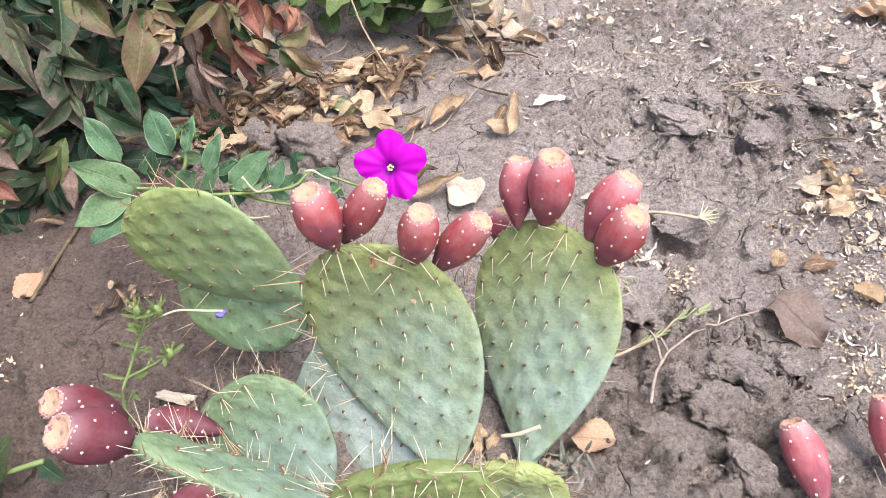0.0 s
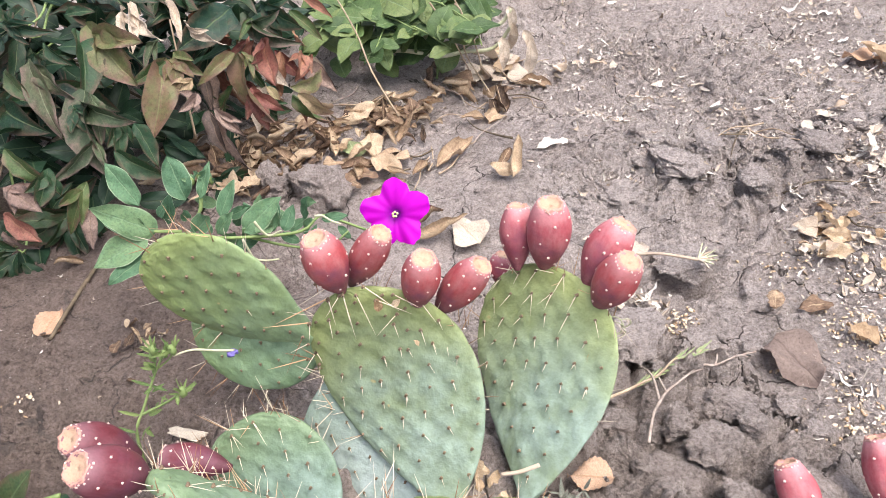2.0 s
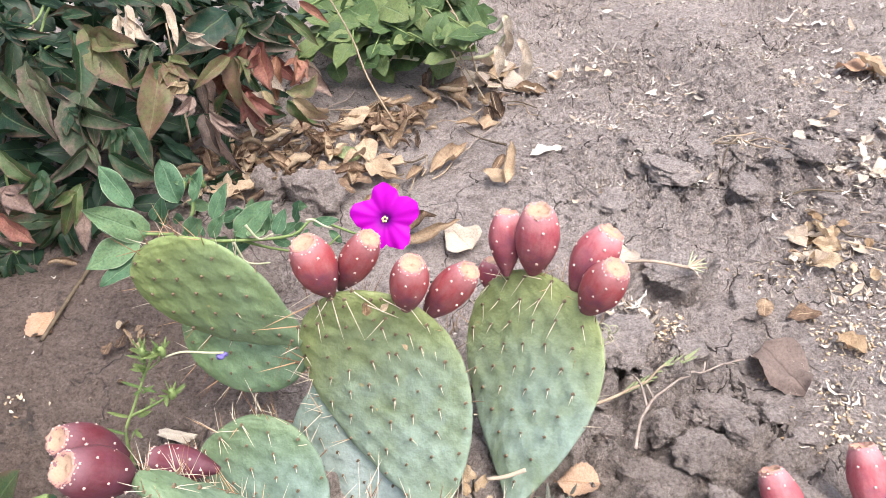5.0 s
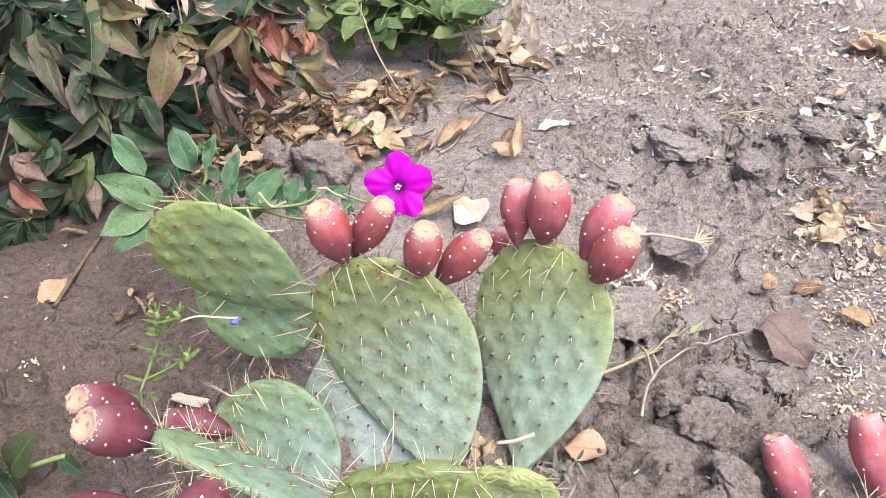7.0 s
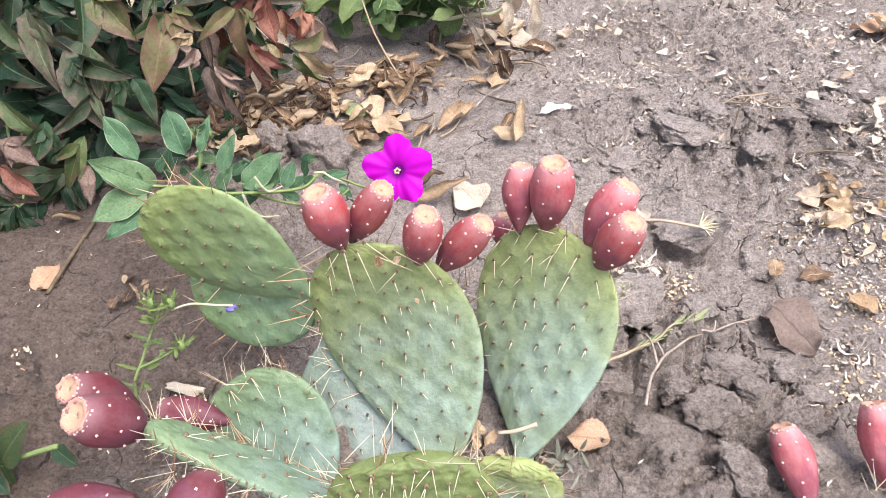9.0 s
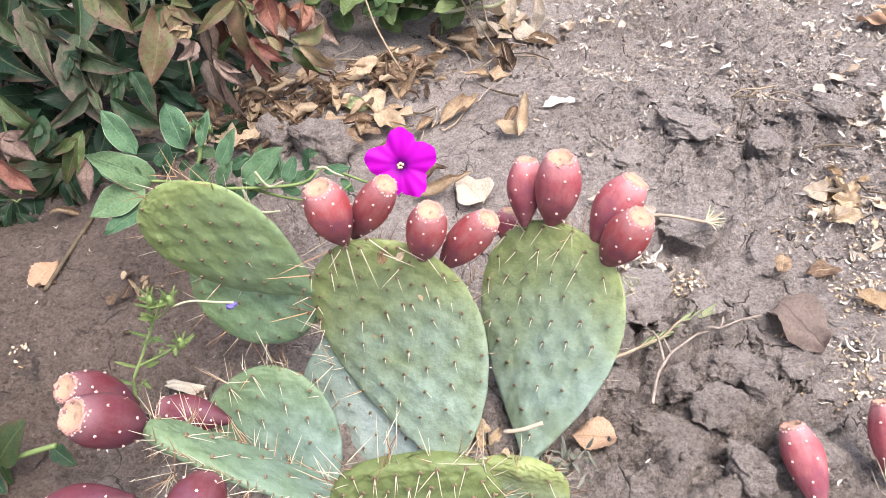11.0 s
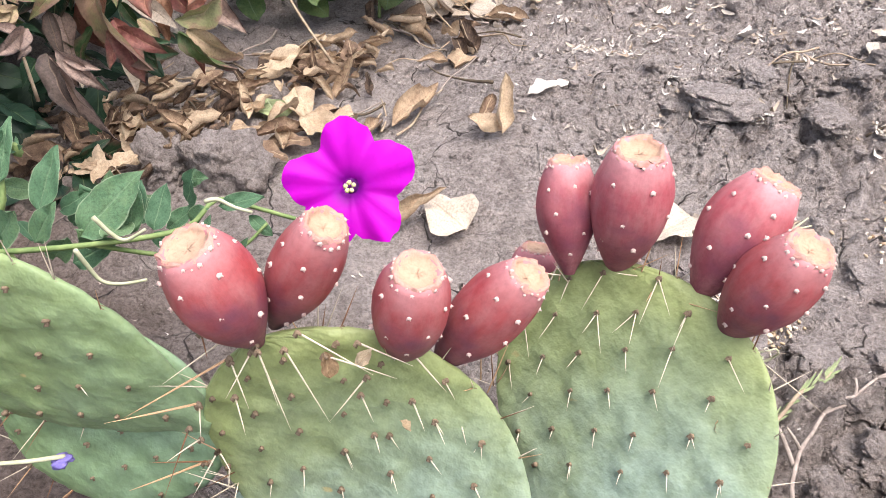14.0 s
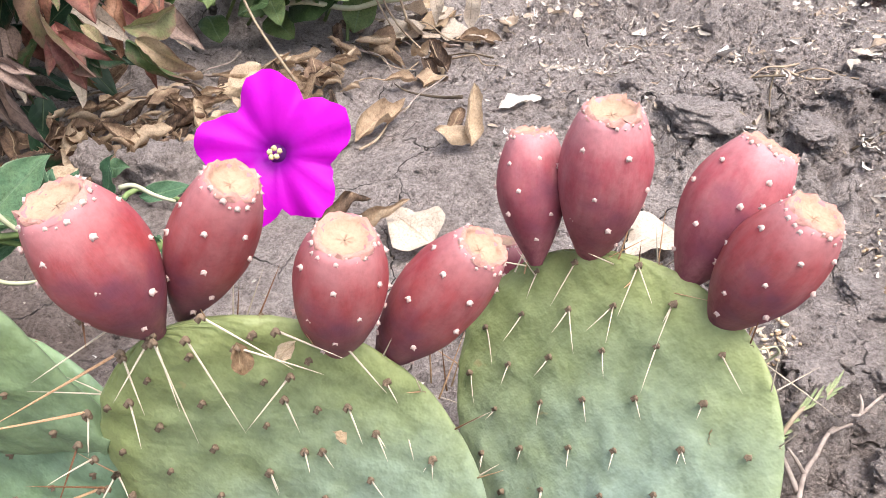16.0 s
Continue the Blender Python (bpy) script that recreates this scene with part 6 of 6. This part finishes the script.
lone_tube("dry_twig", [(0.40, 0.665, 0.035), (0.395, 0.69, 0.05), (0.388, 0.70, 0.055)], 0.0022, 0.001, STEM_GREY, "short pale grey twig on the soil", "twig")
chip = new("wood_chip", lump_mesh("wood_chip", BARK, 11, 0.12, 0.4, 4, (0.35, 0.8)))
chip.matrix_world = pose(-0.203, 0.644, gz(-0.203, 0.644) + 0.012, 8, 0, -8) @ Matrix.Diagonal((0.040, 0.013, 0.024, 1))
tagged(chip, "weathered pale chip of wood on the soil", "wood chip")

HERB = tagged(thing("green_herb_sprig", (0.345, 0.68, 0.0)), "thin sprig with narrow pale green leaves lying on soil", "plant")
HHOME = Matrix.Translation((-0.345, -0.68, 0.0))
HERB_LINE = [(px, py, max(gz(px, py) + 0.007, 0.03)) for px, py in ((0.335, 0.675), (0.36, 0.686), (0.385, 0.70), (0.41, 0.714), (0.43, 0.727), (0.455, 0.742), (0.475, 0.755))]
under("stem", tube("stem", HERB_LINE, 0.0024, 0.0011, STEM_DRY), HERB, HHOME)
NARROW = leaf_set("leaf", LIME, 2, 0.14, 90, fold=0.2, droop=0.1)
for k in range(22):
    f = k / 21
    at = 1.4 + 4.5 * f
    p = Vector(HERB_LINE[int(at)]).lerp(Vector(HERB_LINE[int(at) + 1]), at - int(at))
    s = 1 if k % 2 else -1
    place_leaf("leaf", NARROW[k % 2], HERB, HHOME, p, p + Vector((0.020, 0.012 + 0.0045 * s, 0.003 * s + 0.003)), (0, -0.5, 1), 0.7)

FAN = tagged(thing("dry_root_tuft", (0.50, 0.945, 0.0)), "small uprooted pale dry stalk with spread ends", "dry stalk")
FHOME = Matrix.Translation((-0.50, -0.945, 0.0))
under("stalk", tube("stalk", [(0.42, 0.955, 0.03), (0.46, 0.95, 0.035), (0.515, 0.94, 0.03)], 0.0022, 0.0026, PALE), FAN, FHOME)
for k in range(9):
    a = -1.2 + 0.3 * k
    e = Vector((0.515, 0.94, 0.03))
    under("fork", tube("fork", [e, e + Vector((0.014 * math.cos(a), 0.014 * math.sin(a), 0.005)), e + Vector((0.027 * math.cos(a), 0.026 * math.sin(a), 0.003 + 0.005 * (k % 3)))], 0.0021, 0.0010, STEM_PALE if k % 3 else PALE, 4), FAN, FHOME)

# ---- dry petals caught on the spines ----
for k, (p, ln, head) in enumerate([((0.067, 0.634, 0.241), 0.014, 30), ((0.0866, 0.638, 0.241), 0.013, -50), ((0.106, 0.629, 0.187), 0.010, 80), ((0.296, 0.624, 0.165), 0.012, 10), ((0.172, 0.55, 0.035), 0.018, 20), ((0.20, 0.51, 0.07), 0.022, 120), ((0.17, 0.58, 0.012), 0.03, 40), ((0.19, 0.57, 0.012), 0.025, -20)]):
    ob = new("dry_petal", LEAF_KINDS["yellow"][k % 3])
    ob.matrix_world = pose(*p, 50, 10, head) @ Matrix.Scale(ln, 4) @ Matrix.Translation((0, -0.45, 0))
    tagged(ob, "small tan dry petal caught on cactus spines", "petal", group="dry petals on the cactus")
straw = tagged(new("dry_straw", tube("dry_straw", [(0.196, 0.535, 0.078), (0.215, 0.535, 0.082), (0.238, 0.54, 0.088)], 0.0022, 0.0026, PALE)), "short pale straw resting across a cactus pad", "straw")

FIBRE = tagged(thing("dry_fibre_tuft", (0.338, 0.668, 0.168)), "curled pale dry fibres caught on a pad's edge", "dry fibres")
fr = np.random.default_rng(610)
for k in range(9):
    a, lean = fr.uniform(-0.9, 1.2), fr.uniform(0.6, 1.3)
    pts = [(0.0, 0.0, 0.0)]
    for q in range(1, 7):
        turn_by = a + 0.55 * q * (1 if k % 2 else -1)
        pts.append((pts[-1][0] + 0.005 * lean * math.cos(turn_by), pts[-1][1] + 0.002 * fr.normal(), pts[-1][2] + 0.005 * lean * math.sin(turn_by)))
    under("fibre", tube("fibre", pts, 0.0010, 0.0005, STEM_PALE if k % 3 else BARK, 5), FIBRE)


def scatter_stalks(n, cx, cy, rx, ry, seed):
    r = np.random.default_rng(seed)
    for k in range(n):
        x, y, a, ln = cx + r.normal(0, rx), cy + r.normal(0, ry), r.uniform(0, 6.28), r.uniform(0.05, 0.16)
        pts = []
        for q in (-0.5, -0.15, 0.2, 0.5):
            px, py = x + q * ln * math.cos(a) + r.normal(0, 0.004), y + q * ln * math.sin(a) + r.normal(0, 0.004)
            pts.append((px, py, gz(px, py) + 0.006 + r.uniform(0, 0.012)))
        tagged(new("dry_stalk", tube("dry_stalk", pts, r.uniform(0.0012, 0.0028), 0.0008, (STEM_DRY, STEM_DARK, STEM_GREY)[k % 3], 5)), "thin dry broken stalk lying among fallen leaves", "dry stalk", group="dry stalks on the ground")


scatter_stalks(18, -0.05, 1.40, 0.14, 0.10, 501)
scatter_stalks(8, 0.16, 1.50, 0.08, 0.08, 502)
scatter_stalks(7, 0.06, 1.25, 0.06, 0.03, 503)
scatter_stalks(9, 0.67, 1.28, 0.04, 0.02, 504)
scatter_stalks(8, 0.27, 1.60, 0.04, 0.03, 507)
scatter_stalks(5, 0.78, 1.02, 0.06, 0.06, 506)
# tall dry stems over the litter and the bush's straw
for k, pts in enumerate([[(0.02, 1.42, 0.02), (-0.03, 1.46, 0.10), (-0.06, 1.50, 0.17), (-0.10, 1.53, 0.24)], [(0.20, 1.60, 0.02), (0.17, 1.62, 0.12), (0.12, 1.62, 0.22)], [(-0.33, 1.22, 0.10), (-0.335, 1.25, 0.20), (-0.34, 1.28, 0.30)], [(0.139, 1.62, 0.175), (0.154, 1.62, 0.153), (0.158, 1.61, 0.074), (0.184, 1.60, 0.025), (0.210, 1.507, 0.025)], [(0.086, 1.62, 0.179), (0.121, 1.62, 0.121), (0.168, 1.60, 0.03)]]):
    tagged(new("dry_stalk", tube("dry_stalk", pts, 0.0024, 0.0014, STEM_DRY)), "thin pale dry stem standing among leaves", "dry stalk", group="standing dry stalks")

# ---- grey herb tuft by the cactus's foot ----
GREYLEAF = leaf_material("silver_herb_leaf", [(0.0, (0.2, 0.2, 0.16)), (1.0, (0.32, 0.33, 0.28))], (0.4, 0.4, 0.34), 0.8)
TUFT_PLANT = tagged(thing("silver_herb_tuft", (0.275, 0.535, 0.0)), "small tuft of narrow silver-grey leaves on the soil", "plant")
SILVER = leaf_set("leaf", GREYLEAF, 3, 0.14, 95, fold=0.3, droop=0.15)
tr = np.random.default_rng(96)
for k in range(34):
    b = Vector((tr.normal(0, 0.012), tr.normal(0, 0.010), tr.uniform(0.0, 0.03)))
    w = Vector((tr.normal(0, 0.6), tr.normal(-0.1, 0.5), tr.uniform(0.2, 1.0))).normalized() * tr.uniform(0.014, 0.03)
    place_leaf("leaf", SILVER[k % 3], TUFT_PLANT, Matrix(), b, b + w, (0.1, -0.6, 0.7), 1.1)
for k in range(4):
    under("stem", tube("stem", [(0, 0, 0), (0.006 * (k - 1.5), 0.0, 0.02), (0.012 * (k - 1.5), -0.004, 0.035)], 0.0016, 0.0009, STEM_GREY, 5), TUFT_PLANT)
